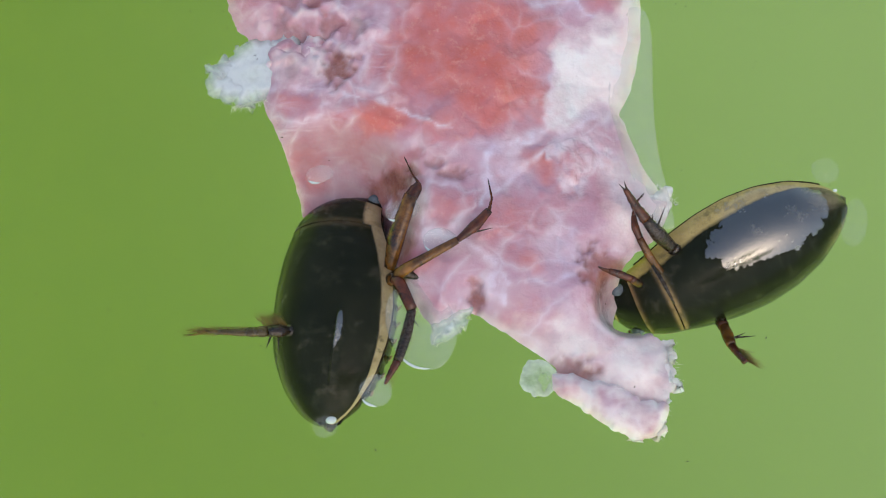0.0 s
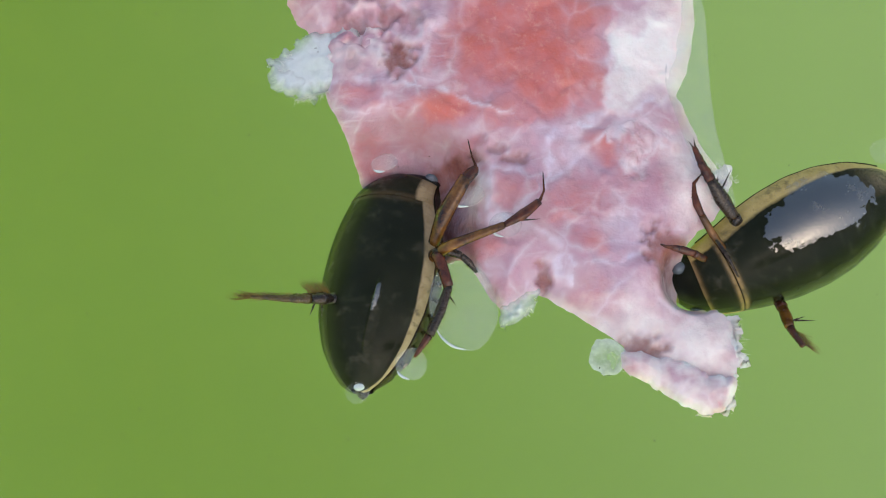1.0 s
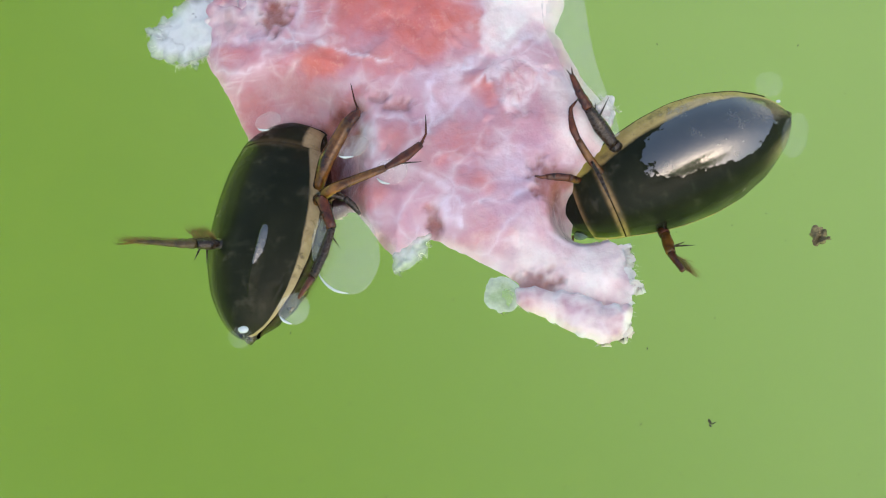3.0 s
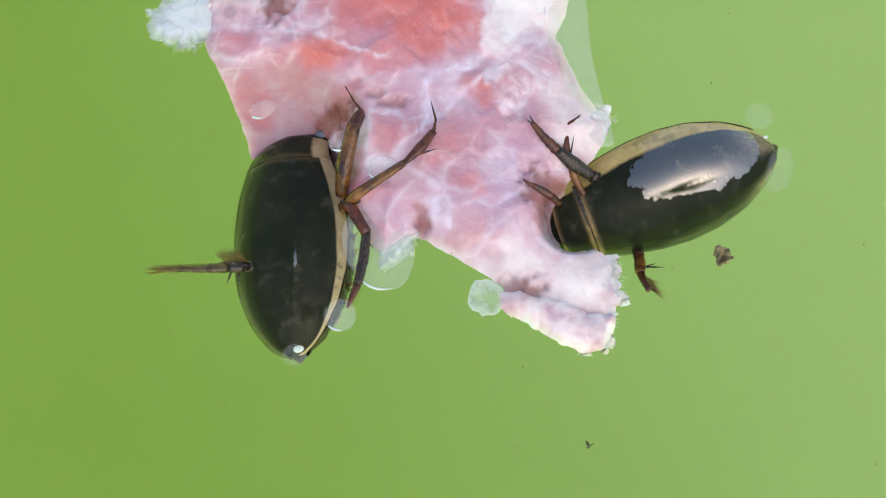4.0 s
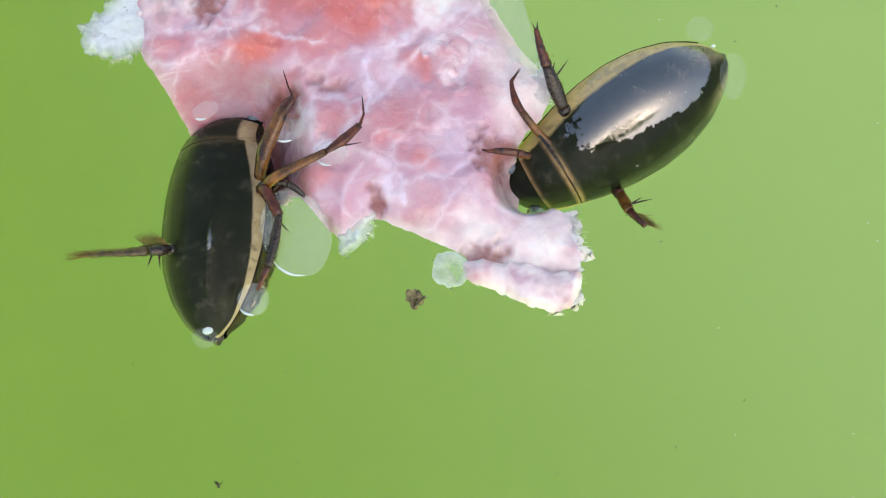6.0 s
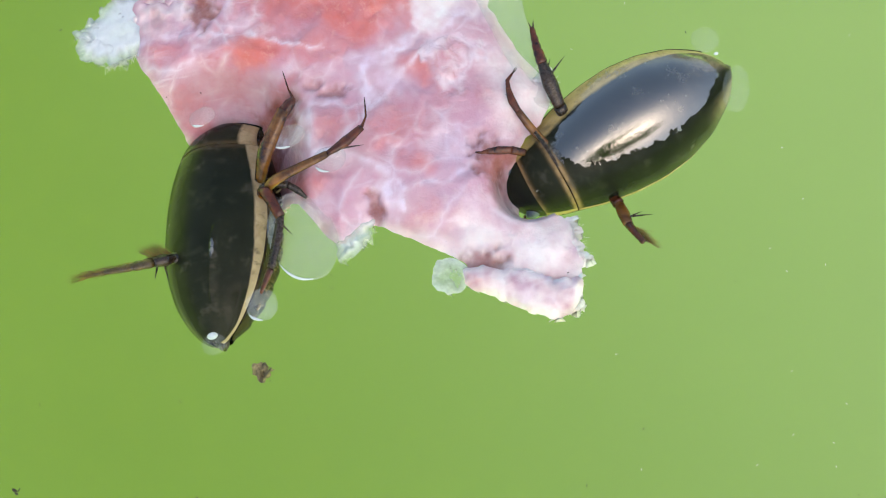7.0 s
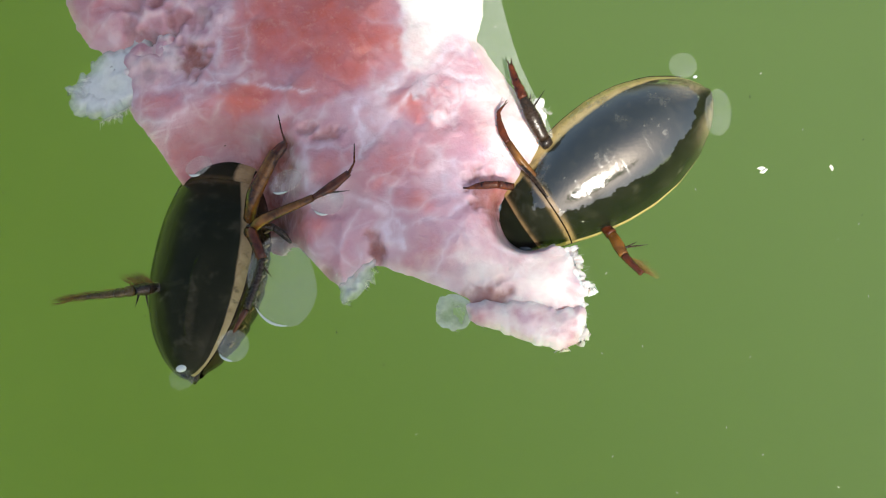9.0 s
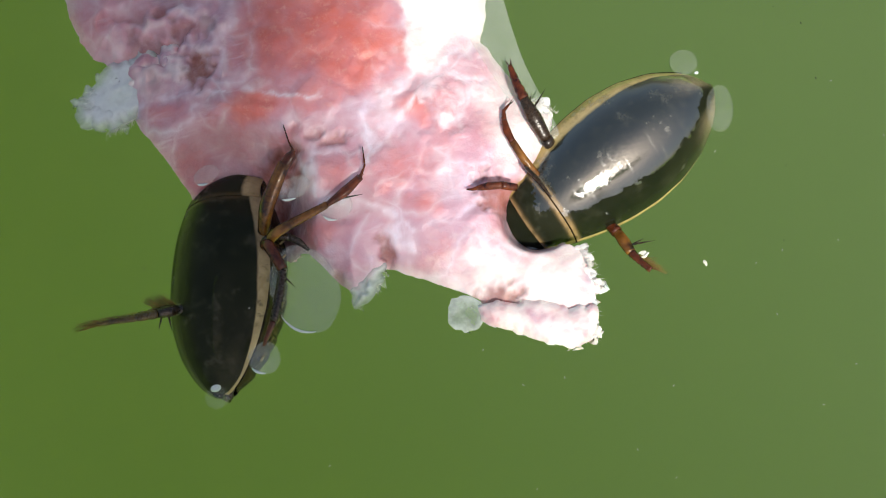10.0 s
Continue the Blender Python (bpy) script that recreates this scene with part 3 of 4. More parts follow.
    for k in range(20):
        cx, cy = pick.uniform(-20.5, -10.5), pick.uniform(19.8, 30.5)
        size, turn = pick.uniform(1.3, 2.6), pick.uniform(0, 6)
        if math.hypot(cx + 12.6, cy - 22.7) < 3.4 or cy < 22.5:
            continue
        corners = [(cx + size * pick.uniform(0.5, 1.3) * math.cos(turn + a), cy + 0.8 * size * pick.uniform(0.5, 1.3) * math.sin(turn + a)) for a in (0, 0.9, 1.8, 2.7, 3.6, 4.5, 5.4)]
        shred("fat_shred", corners, pick.uniform(0.6, 1.1), FLESH, "torn lump of creamy fat", 0.9, 300.0 + 7 * k, lump=0.5, base=-1.2, up=pick.uniform(0.3, 0.9), fatty=0.45)
    shred("fat_shred", [(-0.6, -8.7), (1.1, -7.4), (3.4, -7.0), (3.0, -8.4), (1.1, -10.7), (-0.6, -11.4), (-1.9, -11.1)], 0.6, MEMBRANE, "torn white tuft of fat", 0.8, 12.0, lump=1.0)
    shred("fat_shred", [(25.6, 7.6), (27.4, 8.3), (28.0, 6.1), (27.2, 4.7), (25.2, 4.3), (23.9, 6.4)], 0.6, FAT, "torn white tuft of fat", 0.8, 15.0, lump=1.0)
    shred("fat_shred", [(5.4, -3.6), (6.6, -3.2), (7.4, -4.6), (7.1, -6.6), (6.0, -6.8), (5.6, -5.2)], 1.9, FAT, "white knob of fat", 0.25, 18.0, lump=0.5)
    # small tufts along the torn end of the tail
    rim = [(26.0, -11.0), (26.6, -14.0), (26.8, -16.4), (25.6, -18.4), (25.2, -20.2), (24.4, -22.0)]
    for k in range(20):
        a = pick.uniform(0, len(rim) - 1.001)
        (ax, ay), (bx, by) = rim[int(a)], rim[int(a) + 1]
        cx, cy, size = ax + (bx - ax) * (a % 1) + pick.uniform(-0.5, 0.4), ay + (by - ay) * (a % 1), pick.uniform(0.5, 1.1)
        corners = [(cx + 1.3 * size * pick.uniform(0.4, 1.3) * math.cos(b), cy + 0.55 * size * pick.uniform(0.4, 1.1) * math.sin(b)) for b in (0, 1.05, 2.1, 3.15, 4.2, 5.25)]
        shred("fat_shred", corners, pick.uniform(0.15, 0.3), FLESH, "frayed white tuft of fat", 0.35, 500.0 + 3 * k, step=0.16, lump=0.12, base=-2.0, up=pick.uniform(-0.3, 0.1), fatty=1.3)
    # loose fibres where the edge is torn: root line, sweep, count
    for k, (a, b, sweep, count) in enumerate((((26.0, -11.3, -0.5), (26.6, -16.0, -0.5), (1.5, -0.2, 0.1), 90), ((25.4, -18.3, -0.5), (24.4, -21.8, -0.5), (1.4, -0.5, 0.1), 80), ((24.0, -22.2, -0.6), (19.9, -21.2, -0.6), (0.3, -0.7, 0.1), 40),
                                              ((-1.2, -10.8, -0.5), (2.4, -9.0, -0.5), (0.2, -1.0, 0.1), 70), ((-27.9, 20.4, -0.3), (-26.0, 24.0, -0.3), (-1.0, 0.1, 0.1), 90), ((-25.6, 18.0, -0.3), (-21.5, 19.0, -0.3), (-0.3, -1.2, 0.1), 90),
                                              ((25.6, 8.0, -0.3), (27.9, 5.4, -0.3), (0.6, 0.5, 0.1), 60))):
        v = lambda p: [c * MM for c in p]
        tagged(part("torn_fibres", hairs(v(a), v(b), [0.55 * c for c in v(sweep)], count, 70 + k, 1.0, 0.7), FAT, thing, "fine white torn fibres"), kind="stuff")
    return thing


# ---- diving beetles ----
K = 0.97 * MM
SPINE = [(-16.5, 0.2), (-16.2, 1.5), (-15.4, 2.7), (-14.0, 4.1), (-11.0, 6.1), (-7.0, 7.5), (-3.0, 8.0), (1.0, 7.75), (5.0, 7.0), (8.5, 5.9), (10.5, 5.35), (12.1, 4.7), (13.6, 4.0), (14.8, 3.0), (15.4, 1.8), (15.7, 0.5)]


def half_width(y):
    """Half the body's width at y (head at +y), in millimetres."""
    ys, ws = np.array(SPINE).T
    fine = np.linspace(-16.5, 15.7, 323)
    w = np.interp(fine, ys, ws)
    soft = np.convolve(np.pad(w, 8, mode="reflect", reflect_type="odd"), np.ones(17) / 17, "valid")
    mixw = np.clip((fine + 16.3) / 2.0, 0, 1) * np.clip((15.5 - fine) / 1.5, 0, 1)
    return np.interp(y, fine, w * (1 - mixw) + soft * mixw)


def crest(y):
    """Height of the back above the rim."""
    return 6.0 * np.clip(1 - np.abs((y + 0.5) / 17.0) ** 2.5, 0, 1) ** 0.75


def back_plate(y0, y1, u0, u1, lift, rows, cols, dip=0.0, bend=0.0):
    """A piece of the domed back between y0 and y1 and across u0 to u1 (-1 rim, 1 rim). Returns verts, faces, u and y."""
    v, us, yy = [], [], []
    for j in range(rows + 1):
        f = j / rows
        f = f * f * (3 - 2 * f) * 0.35 + f * 0.65
        for i in range(cols + 1):
            u = u0 + (u1 - u0) * i / cols
            bow = 1.0 * (1 - u * u)          # plates end in a shallow arc
            y = y0 + (y1 - y0) * f + (bow * dip if j == rows else bow * dip * f)
            w, c = float(half_width(y)), float(crest(y))
            a = abs(u)
            z = 0.35 + c * (1 - a ** 2.3) ** 0.8 + lift
            z -= 0.05 * max(y - 9.0, 0.0) ** 2      # the head bends down
            if a > 0.9:
                z += 0.12 * math.sin((a - 0.9) * 31.4)
            v.append(((u * w + bend * max(y - 8.5, 0.0) ** 1.5) * K, y * K, z * K))
            us.append(u), yy.append(y)
    n = cols + 1
    faces = [(j * n + i, j * n + i + 1, (j + 1) * n + i + 1, (j + 1) * n + i) for j in range(rows) for i in range(cols)]
    return v, faces, np.array(us), np.array(yy)


def thicken(ob, depth, rim=True):
    m = ob.modifiers.new("thickness", "SOLIDIFY")
    m.use_rim = rim
    m.thickness, m.offset = depth, -1.0


def beetle(label, shell, lines, bend, girth=1.0, nod=0.0, margin=1.15, ridge=0.0):
    """A diving beetle without its legs, head towards +y, back up. lines: how clear the tan seams of the neck shield are."""
    thing = tagged(new("diving_beetle"), label, "beetle", "diving beetles on the meat")
    for sgn in (-1, 1):
        v, f, u, y = back_plate(-16.4, 8.4, -0.004 * sgn, 1.0 * sgn, 0.0, 90, 34 if ridge == 0 else 80)
        if sgn < 0:
            f = [q[::-1] for q in f]
        au = np.abs(u)
        w = np.array([float(half_width(t)) for t in y])
        inset = (1 - au) * w                                   # from the rim inwards
        band = margin * (1.0 if sgn > 0 else 0.45 * (lines > 0.5) + 0.01) * np.clip((y + 16.5) / 11, 0.15, 1.2)
        rim = np.clip(1.1 - inset / band, 0, 1)
        tip = np.exp(-((y + 14.8) / 2.6) ** 2) * np.clip((au - 0.25) * 3, 0, 1) * max(0.0, lines - 0.1)
        line = lines * np.exp(-((y - 8.2) / 0.3) ** 2)
        if sgn * ridge > 0:      # added low ridge along the wing case, alone above water for the bright streak
            v = [(px, py, pz + ridge * K * math.exp(-((a - 0.6 - 0.006 * (b + 8)) / 0.045) ** 2) * min(1.0, max(0.0, 1 - ((b + 8.0) / 5.0) ** 2) * 1.6)) for (px, py, pz), a, b in zip(v, u, y)]
        ob = mesh_part("wing_case", v, f, shell, thing, "glossy black-olive wing case with a pale yellow margin", {"rim": rim, "tip": tip, "line": line})
        thicken(ob, 0.25 * K, False)
    v, f, u, y = back_plate(8.55, 12.1, -1.0, 1.0, 0.02, 26, 48, 0.5, bend)
    inset = (1 - np.abs(u)) * np.array([float(half_width(t)) for t in y])
    rim = np.clip(1.15 - inset / 1.35, 0, 1) * np.where((u > 0) | (lines > 0.5), 1.0, 0.0)
    line = lines * np.clip(np.exp(-((y - 8.7) / 0.3) ** 2) + np.exp(-((y - 12.1 - 0.5 * (1 - u * u)) / 0.35) ** 2), 0, 1)
    thicken(mesh_part("neck_shield", v, f, shell, thing, "black neck shield with yellow sides", {"rim": rim, "tip": np.zeros(len(u)), "line": line}), 0.25 * K)
    v, f, u, y = back_plate(12.3, 15.65, -1.0, 1.0, -0.25, 20, 36, 0.0, bend)
    front = np.clip((y - 14.8) / 0.5, 0, 1) * 0.55
    thicken(mesh_part("head", v, f, shell, thing, "black head with a tan lip", {"rim": front, "tip": np.zeros(len(u)), "line": np.zeros(len(u))}), 0.5 * K)
    for sgn in (-1, 1):
        bm = bmesh.new()
        bmesh.ops.create_uvsphere(bm, u_segments=18, v_segments=12, radius=0.95 * K, matrix=Matrix.Translation(((sgn * 3.2 + bend * 11.2) * K, 13.5 * K, 0.1 * K)) @ Matrix.Diagonal((0.8, 1.15, 0.9, 1)))
        part("eye", bm, EYE, thing, "shiny black eye with a bluish glint in its colour")
        part("antenna", limb([((sgn * 3.2 + bend * 15) * K, 14.6 * K, -0.8 * K), ((sgn * 5.0 + bend * 15) * K, 15.4 * K, -1.0 * K), ((sgn * 7.2 + bend * 15) * K, 14.4 * K, -1.2 * K)], [0.16 * K, 0.12 * K, 0.05 * K], 5, seg=6), AMBER, thing, "thin amber feeler")
        part("palp", limb([((sgn * 1.0 + bend * 15) * K, 15.3 * K, -1.6 * K), ((sgn * 1.6 + bend * 15) * K, 16.6 * K, -2.2 * K), ((sgn * 1.1 + bend * 15) * K, 17.2 * K, -2.8 * K)], [0.15 * K, 0.14 * K, 0.07 * K], 4, seg=6), AMBER, thing)
    # belly: a keeled hull in overlapping rings
    depth, full = (5.6, 3.0) if ridge else (3.9, 1.9)
    v, f = [], []
    rows, cols = 72, 24
    for j in range(rows + 1):
        y = -16.1 + 31.0 * j / rows
        w, step = float(half_width(y)) * 0.955, 0.28 * ((y + 16) % 2.4) / 2.4 * (y < 3)
        drop = 0.05 * max(y - 9.0, 0.0) ** 2
        for i in range(cols + 1):
            u = -1 + 2 * i / cols
            v.append(((u * w + bend * max(y - 8.5, 0.0) ** 1.5) * K, y * K, (0.25 - depth * (1 - abs(u) ** full) * np.clip(1 - abs((y - 1) / 18) ** 3, 0, 1) - step - drop) * K))
    n = cols + 1
    f = [(j * n + i, (j + 1) * n + i, (j + 1) * n + i + 1, j * n + i + 1) for j in range(rows) for i in range(cols)]
    mesh_part("belly", v, f, BELLY, thing, "dark brown ridged underside")
    # the rings of the belly, dark and glossy, each with a pale spot at its edge
    for y in np.arange(-12.6, 5.0, 2.2) if ridge else ():
        w, deep = float(half_width(y)) * 0.955, depth * float(np.clip(1 - abs((y - 1) / 18) ** 3, 0, 1))
        for sgn in (-1, 1):
            curve = [(sgn * w * u * K, (y + 0.5 * (1 - u)) * K, (0.15 - deep * (1 - u ** 3)) * K) for u in (0.9, 0.87, 0.82, 0.76, 0.68)]
            ring = part("belly_ring", limb(curve, [0.1 * K, 0.28 * K, 0.34 * K, 0.3 * K, 0.2 * K], 4, 0.8, 8), BELLY, thing)
            part("belly_spot", limb([Vector(curve[1]) + Vector((sgn * 0.35, -0.5, -0.1)) * K, Vector(curve[2]) + Vector((sgn * 0.5, 0.2, -0.1)) * K], [0.16 * K, 0.22 * K], 4, 0.7, 7), PALE_HORN, ring, "pale yellow spot")
    # the pale rolled-in edge below the wing case
    for sgn in (-1, 1):
        pts = [(sgn * (float(half_width(y)) * 0.975) * K, y * K, (0.12 - 0.05 * max(y - 9.0, 0.0) ** 2) * K) for y in np.linspace(-14.5, 10.5, 24)]
        part("side_ridge", tube(bmesh.new(), pts, [0.22 * K] * len(pts), 8, 0.9), BELLY, thing)
    part("tail_tip", limb([(0, -15.6 * K, 0.1 * K), (0, -16.6 * K, -0.1 * K), (0, -17.0 * K, -0.3 * K)], [1.1 * K, 0.75 * K, 0.15 * K], 4, 0.6), DARK, thing)
    # this one's girth, and how far it nods: the neck curls down evenly over a few millimetres
    hinge, run = Vector((0, 8.5, 1.0)) * K, 5.0 * K
    for ob in thing.children_recursive:
        for v in ob.data.vertices:
            x, y, z = v.co
            z -= hinge.z
            s = y - hinge.y
            if nod and s > 0:
                s *= 0.97
                a = radians(nod) * min(s / run, 1.0)
                rad = run / radians(nod)
                cy, cz = rad * math.sin(a), -rad * (1 - math.cos(a))
                if s > run:
                    cy, cz = cy + (s - run) * math.cos(a), cz - (s - run) * math.sin(a)
                y, z = hinge.y + cy + z * math.sin(a), cz + z * math.cos(a)
            v.co = (x * girth, y, (z + hinge.z) * (1 + (girth - 1) * 0.8))
    return thing


def local(thing_pose, x, y, z):
    """A place in the basin (millimetres) as seen from a thing that stands at that pose."""
    return thing_pose.inverted() @ Vector((x * MM, y * MM, z * MM))


def leg(thing, at, name, femur, tibia, tarsus, radii, mats, spurs=(), fringe=(), claws=False, label=""):
    """A jointed leg, given by knots in the basin while the beetle stands at pose `at`; it turns at its root."""
    fem = [local(at, *p) for p in femur]
    root = fem[0]
    rel = lambda p: local(at, *p) - root
    ob = part(name, limb([q - root for q in fem], radii[0], 6, 0.75), mats[0], thing, label)
    ob.location = root
    part("tibia", limb([rel(p) for p in tibia], radii[1], 6, 0.7), mats[1], ob)
    if tarsus:
        pts = [np.array(rel(p)) for p in tarsus]
        n = 5
        # foot joints: five short beads in a row
        s = np.linspace(0, len(pts) - 1, n * 3 + 1)
        line = np.array([[np.interp(t, range(len(pts)), [p[k] for p in pts]) for k in range(3)] for t in s])
        base = np.interp(s, np.linspace(0, len(pts) - 1, len(radii[2])), radii[2])
        rad = [r * (1.0 if i % 3 else 0.85) for i, r in enumerate(base)]
        part("foot", tube(bmesh.new(), line, rad, 8, 0.65), mats[2], ob)
        if claws:
            for s2 in (-1, 1):
                end, d = Vector(line[-1]), (Vector(line[-1]) - Vector(line[-2])).normalized()
                side = d.orthogonal().normalized() * s2
                part("claw", limb([end, end + d * 0.5 * MM + side * 0.25 * MM, end + d * 0.9 * MM + side * 0.1 * MM], [0.08 * MM, 0.06 * MM, 0.015 * MM], 4, seg=6), DARK, ob)
    for a, b in spurs:
        part("spur", limb([rel(a), (rel(a) + rel(b)) * 0.5, rel(b)], [0.16 * MM, 0.11 * MM, 0.02 * MM], 4, seg=6), DARK, ob, "dark pointed spur")
    for k, (a, b, reach, count) in enumerate(fringe):
        turn = at.to_3x3().inverted()
        part("fringe", hairs(rel(a), rel(b), turn @ (Vector(reach) * MM), count, 17 + k, 0.16, 0.8), HAIR, ob, "yellow-brown swimming hairs")
    return ob


def aim(ob, tip, rows, goals):
    """Rows that turn a leg at its root so that its tip (in the leg's own space at rest) heads for a goal in the basin: one place, or one for each row."""
    out = []
    root = ob.location.copy()
    for k, r in enumerate(rows):
        g = goals if isinstance(goals, Vector) else goals[k]
        want = stand(*r[1:]).inverted() @ g - root
        q = tip.rotation_difference(want)
        out.append((r[0], Matrix.Translation(root) @ q.to_matrix().to_4x4()))
    return out


def stand(x, y, yaw, pitch, roll, z):
    """A beetle's pose: millimetres, degrees; roll lifts its right side, pitch its head."""
    return Matrix.Translation((x * MM, y * MM, z * MM)) @ Matrix.Rotation(radians(yaw), 4, "Z") @ Matrix.Rotation(radians(pitch), 4, "X") @ Matrix.Rotation(radians(-roll), 4, "Y")


HIND_TIP_A = [(0, -33.2, -9.3), (0.5, -34.9, -6.3), (1, -35.7, -5.9), (1.5, -35.6, -5.7), (2, -36.0, -5.2), (2.5, -35.9, -3.9), (2.7, -35.2, -2.9), (3.8, -34.7, -7.3), (4, -32.8, -9.3), (4.5, -34.5, -6.8), (5, -35.6, -4.3), (5.2, -35.5, -3.8), (6.3, -34.3, -5.6), (6.5, -32.8, -7.2), (7, -32.8, -7.0), (7.5, -33.5, -5.8), (8, -34.8, -2.4), (8.5, -34.6, -2.5), (9, -34.3, -2.4), (9.5, -34.0, -5.1), (10, -33.7, -4.3)]
HIND_TIP_B = [(0, 36.7, -13.9), (0.5, 35.7, -15.6), (1, 35.8, -15.3), (1.5, 35.2, -15.6), (2, 34.9, -15.4), (2.5, 34.6, -15.9), (2.7, 34.0, -15.1), (3.8, 33.7, -15.4), (4, 31.3, -15.8), (4.5, 36.0, -12.3), (5, 35.9, -13.0), (5.2, 36.1, -14.7), (6.3, 35.7, -14.1), (6.5, 35.4, -14.6), (7, 34.8, -15.1), (7.5, 35.1, -14.7), (8, 34.8, -15.1), (8.5, 34.7, -14.6), (9, 34.1, -15.2), (9.5, 35.0, -14.3), (10, 33.9, -15.3)]
RAISED_TIP_B = [(0, 21.7, 5.7), (0.5, 22.9, 7.1), (1, 22.7, 8.3), (1.5, 23.2, 8.2), (2, 23.0, 11.0), (2.5, 22.6, 10.1), (2.7, 21.9, 11.2), (3.8, 22.9, 3.1), (4, 17.8, 4.1), (4.5, 23.2, 8.3), (5, 25.0, 7.7), (5.2, 28.3, 6.8), (6.3, 25.3, 10.8), (6.5, 25.6, 10.8), (7, 25.7, 11.1), (7.5, 24.8, 11.1), (8, 24.8, 11.9), (8.5, 24.2, 11.3), (9, 24.1, 11.8), (9.5, 22.6, 11.5), (10, 23.4, 12.1)]

DORSAL_ROWS = [
    (0, -12.91, -4.52, -2.1, -8.3, 38.0, -8.39),
    (0.5, -15.54, -3.07, -10.3, -8.3, 40.0, -8.49),
    (1, -15.19, -2.60, -11.2, -7.9, 44.0, -8.49),
    (1.5, -15.25, -2.80, -11.1, -8.5, 43.0, -8.41),
    (2, -14.80, -2.62, -11.1, -7.8, 43.0, -8.51),
    (2.5, -16.05, -1.61, -15.3, -8.4, 45.0, -8.41),
    (2.7, -16.01, -0.98, -15.0, -9.2, 43.0, -8.41),
    (3.8, -14.28, -3.76, -5.5, -8.5, 42.0, -8.58),
    (4, -11.98, -4.70, 1.1, -8.3, 39.0, -8.58),
    (4.5, -15.02, -2.72, -7.8, -8.4, 41.0, -8.58),
    (5, -15.42, -1.48, -11.2, -8.9, 43.0, -8.58),
    (5.2, -16.04, -1.03, -13.7, -9.9, 45.0, -8.58),
    (6.3, -15.01, -2.55, -6.6, -8.8, 44.0, -8.62),
    (6.5, -14.29, -2.60, -6.2, -9.3, 45.0, -8.62),
    (7, -14.91, -2.06, -7.7, -9.8, 46.0, -8.72),
    (7.5, -15.74, -1.27, -11.3, -10.1, 46.0, -8.78),
    (8, -16.36, 0.31, -18.4, -11.2, 46.0, -8.98),
    (8.5, -16.43, 0.10, -18.9, -11.1, 47.0, -8.98),
    (9, -16.51, -0.02, -17.6, -11.3, 46.0, -8.98),
    (9.5, -16.49, -0.80, -11.7, -10.9, 46.0, -8.98),
    (10, -15.84, -1.31, -12.1, -10.7, 46.0, -8.98),
]
SIDE_ROWS = [
    (0, 34.43, 0.10, 115.7, -10.0, 36.1, -5.9),
    (0.5, 34.30, -0.99, 109.6, -6.1, 35.1, -5.8),
    (1, 34.29, -0.51, 114.3, -6.0, 33.0, -5.8),
    (1.5, 34.42, -0.82, 111.6, -5.9, 33.0, -5.7),
    (2, 34.44, -0.07, 111.1, -6.0, 33.0, -5.6),
    (2.5, 34.63, -0.87, 105.4, -11.2, 31.0, -5.5),
    (2.7, 33.90, -0.67, 105.3, -9.1, 29.0, -5.5),
    (3.8, 33.37, -1.24, 109.2, -10.9, 40.1, -5.9),
    (4, 32.23, -1.93, 104.5, -11.0, 38.1, -5.9),
    (4.5, 33.34, 0.94, 114.3, -9.3, 45.1, -5.8),
    (5, 33.75, 0.71, 114.5, -8.3, 42.1, -5.6),
    (5.2, 34.97, -1.14, 107.8, -7.8, 40.1, -5.6),
    (6.3, 33.64, -0.06, 113.3, -7.1, 32.0, -5.0),
    (6.5, 33.77, -0.42, 109.7, -6.4, 29.0, -4.9),
    (7, 33.72, -0.77, 109.4, -5.9, 27.0, -4.7),
    (7.5, 33.28, -0.60, 110.6, -5.1, 26.0, -4.5),
    (8, 33.22, -1.03, 109.7, -5.4, 25.0, -4.3),
    (8.5, 32.60, -0.72, 113.2, -4.2, 24.0, -4.2),
    (9, 32.58, -1.13, 111.1, -3.7, 23.0, -4.2),
    (9.5, 31.83, -0.64, 115.0, -3.4, 23.0, -4.1),
    (10, 32.03, -1.17, 110.7, -3.9, 23.0, -4.0),
]


def at_time(rows, t):
    return next(stand(*r[1:]) for r in rows if r[0] == t)


def r_mm(*values):
    return [v * MM for v in values]


def air_bubble(b, at, x, y, z, size):
    """A flat silvery bead on a beetle's tail: the first one's air bubble, the second one's glint."""
    bm = bmesh.new()
    bmesh.ops.create_uvsphere(bm, u_segments=20, v_segments=12, radius=size * MM)
    for v in bm.verts:
        v.co = local(at, x, y, z) + at.to_3x3().inverted() @ Vector((v.co.x * 1.15, v.co.y * 0.8, v.co.z * 0.5))
    part("air_bubble", bm, GLINT, b, "silvery bead at the tail for an air bubble and a glint")


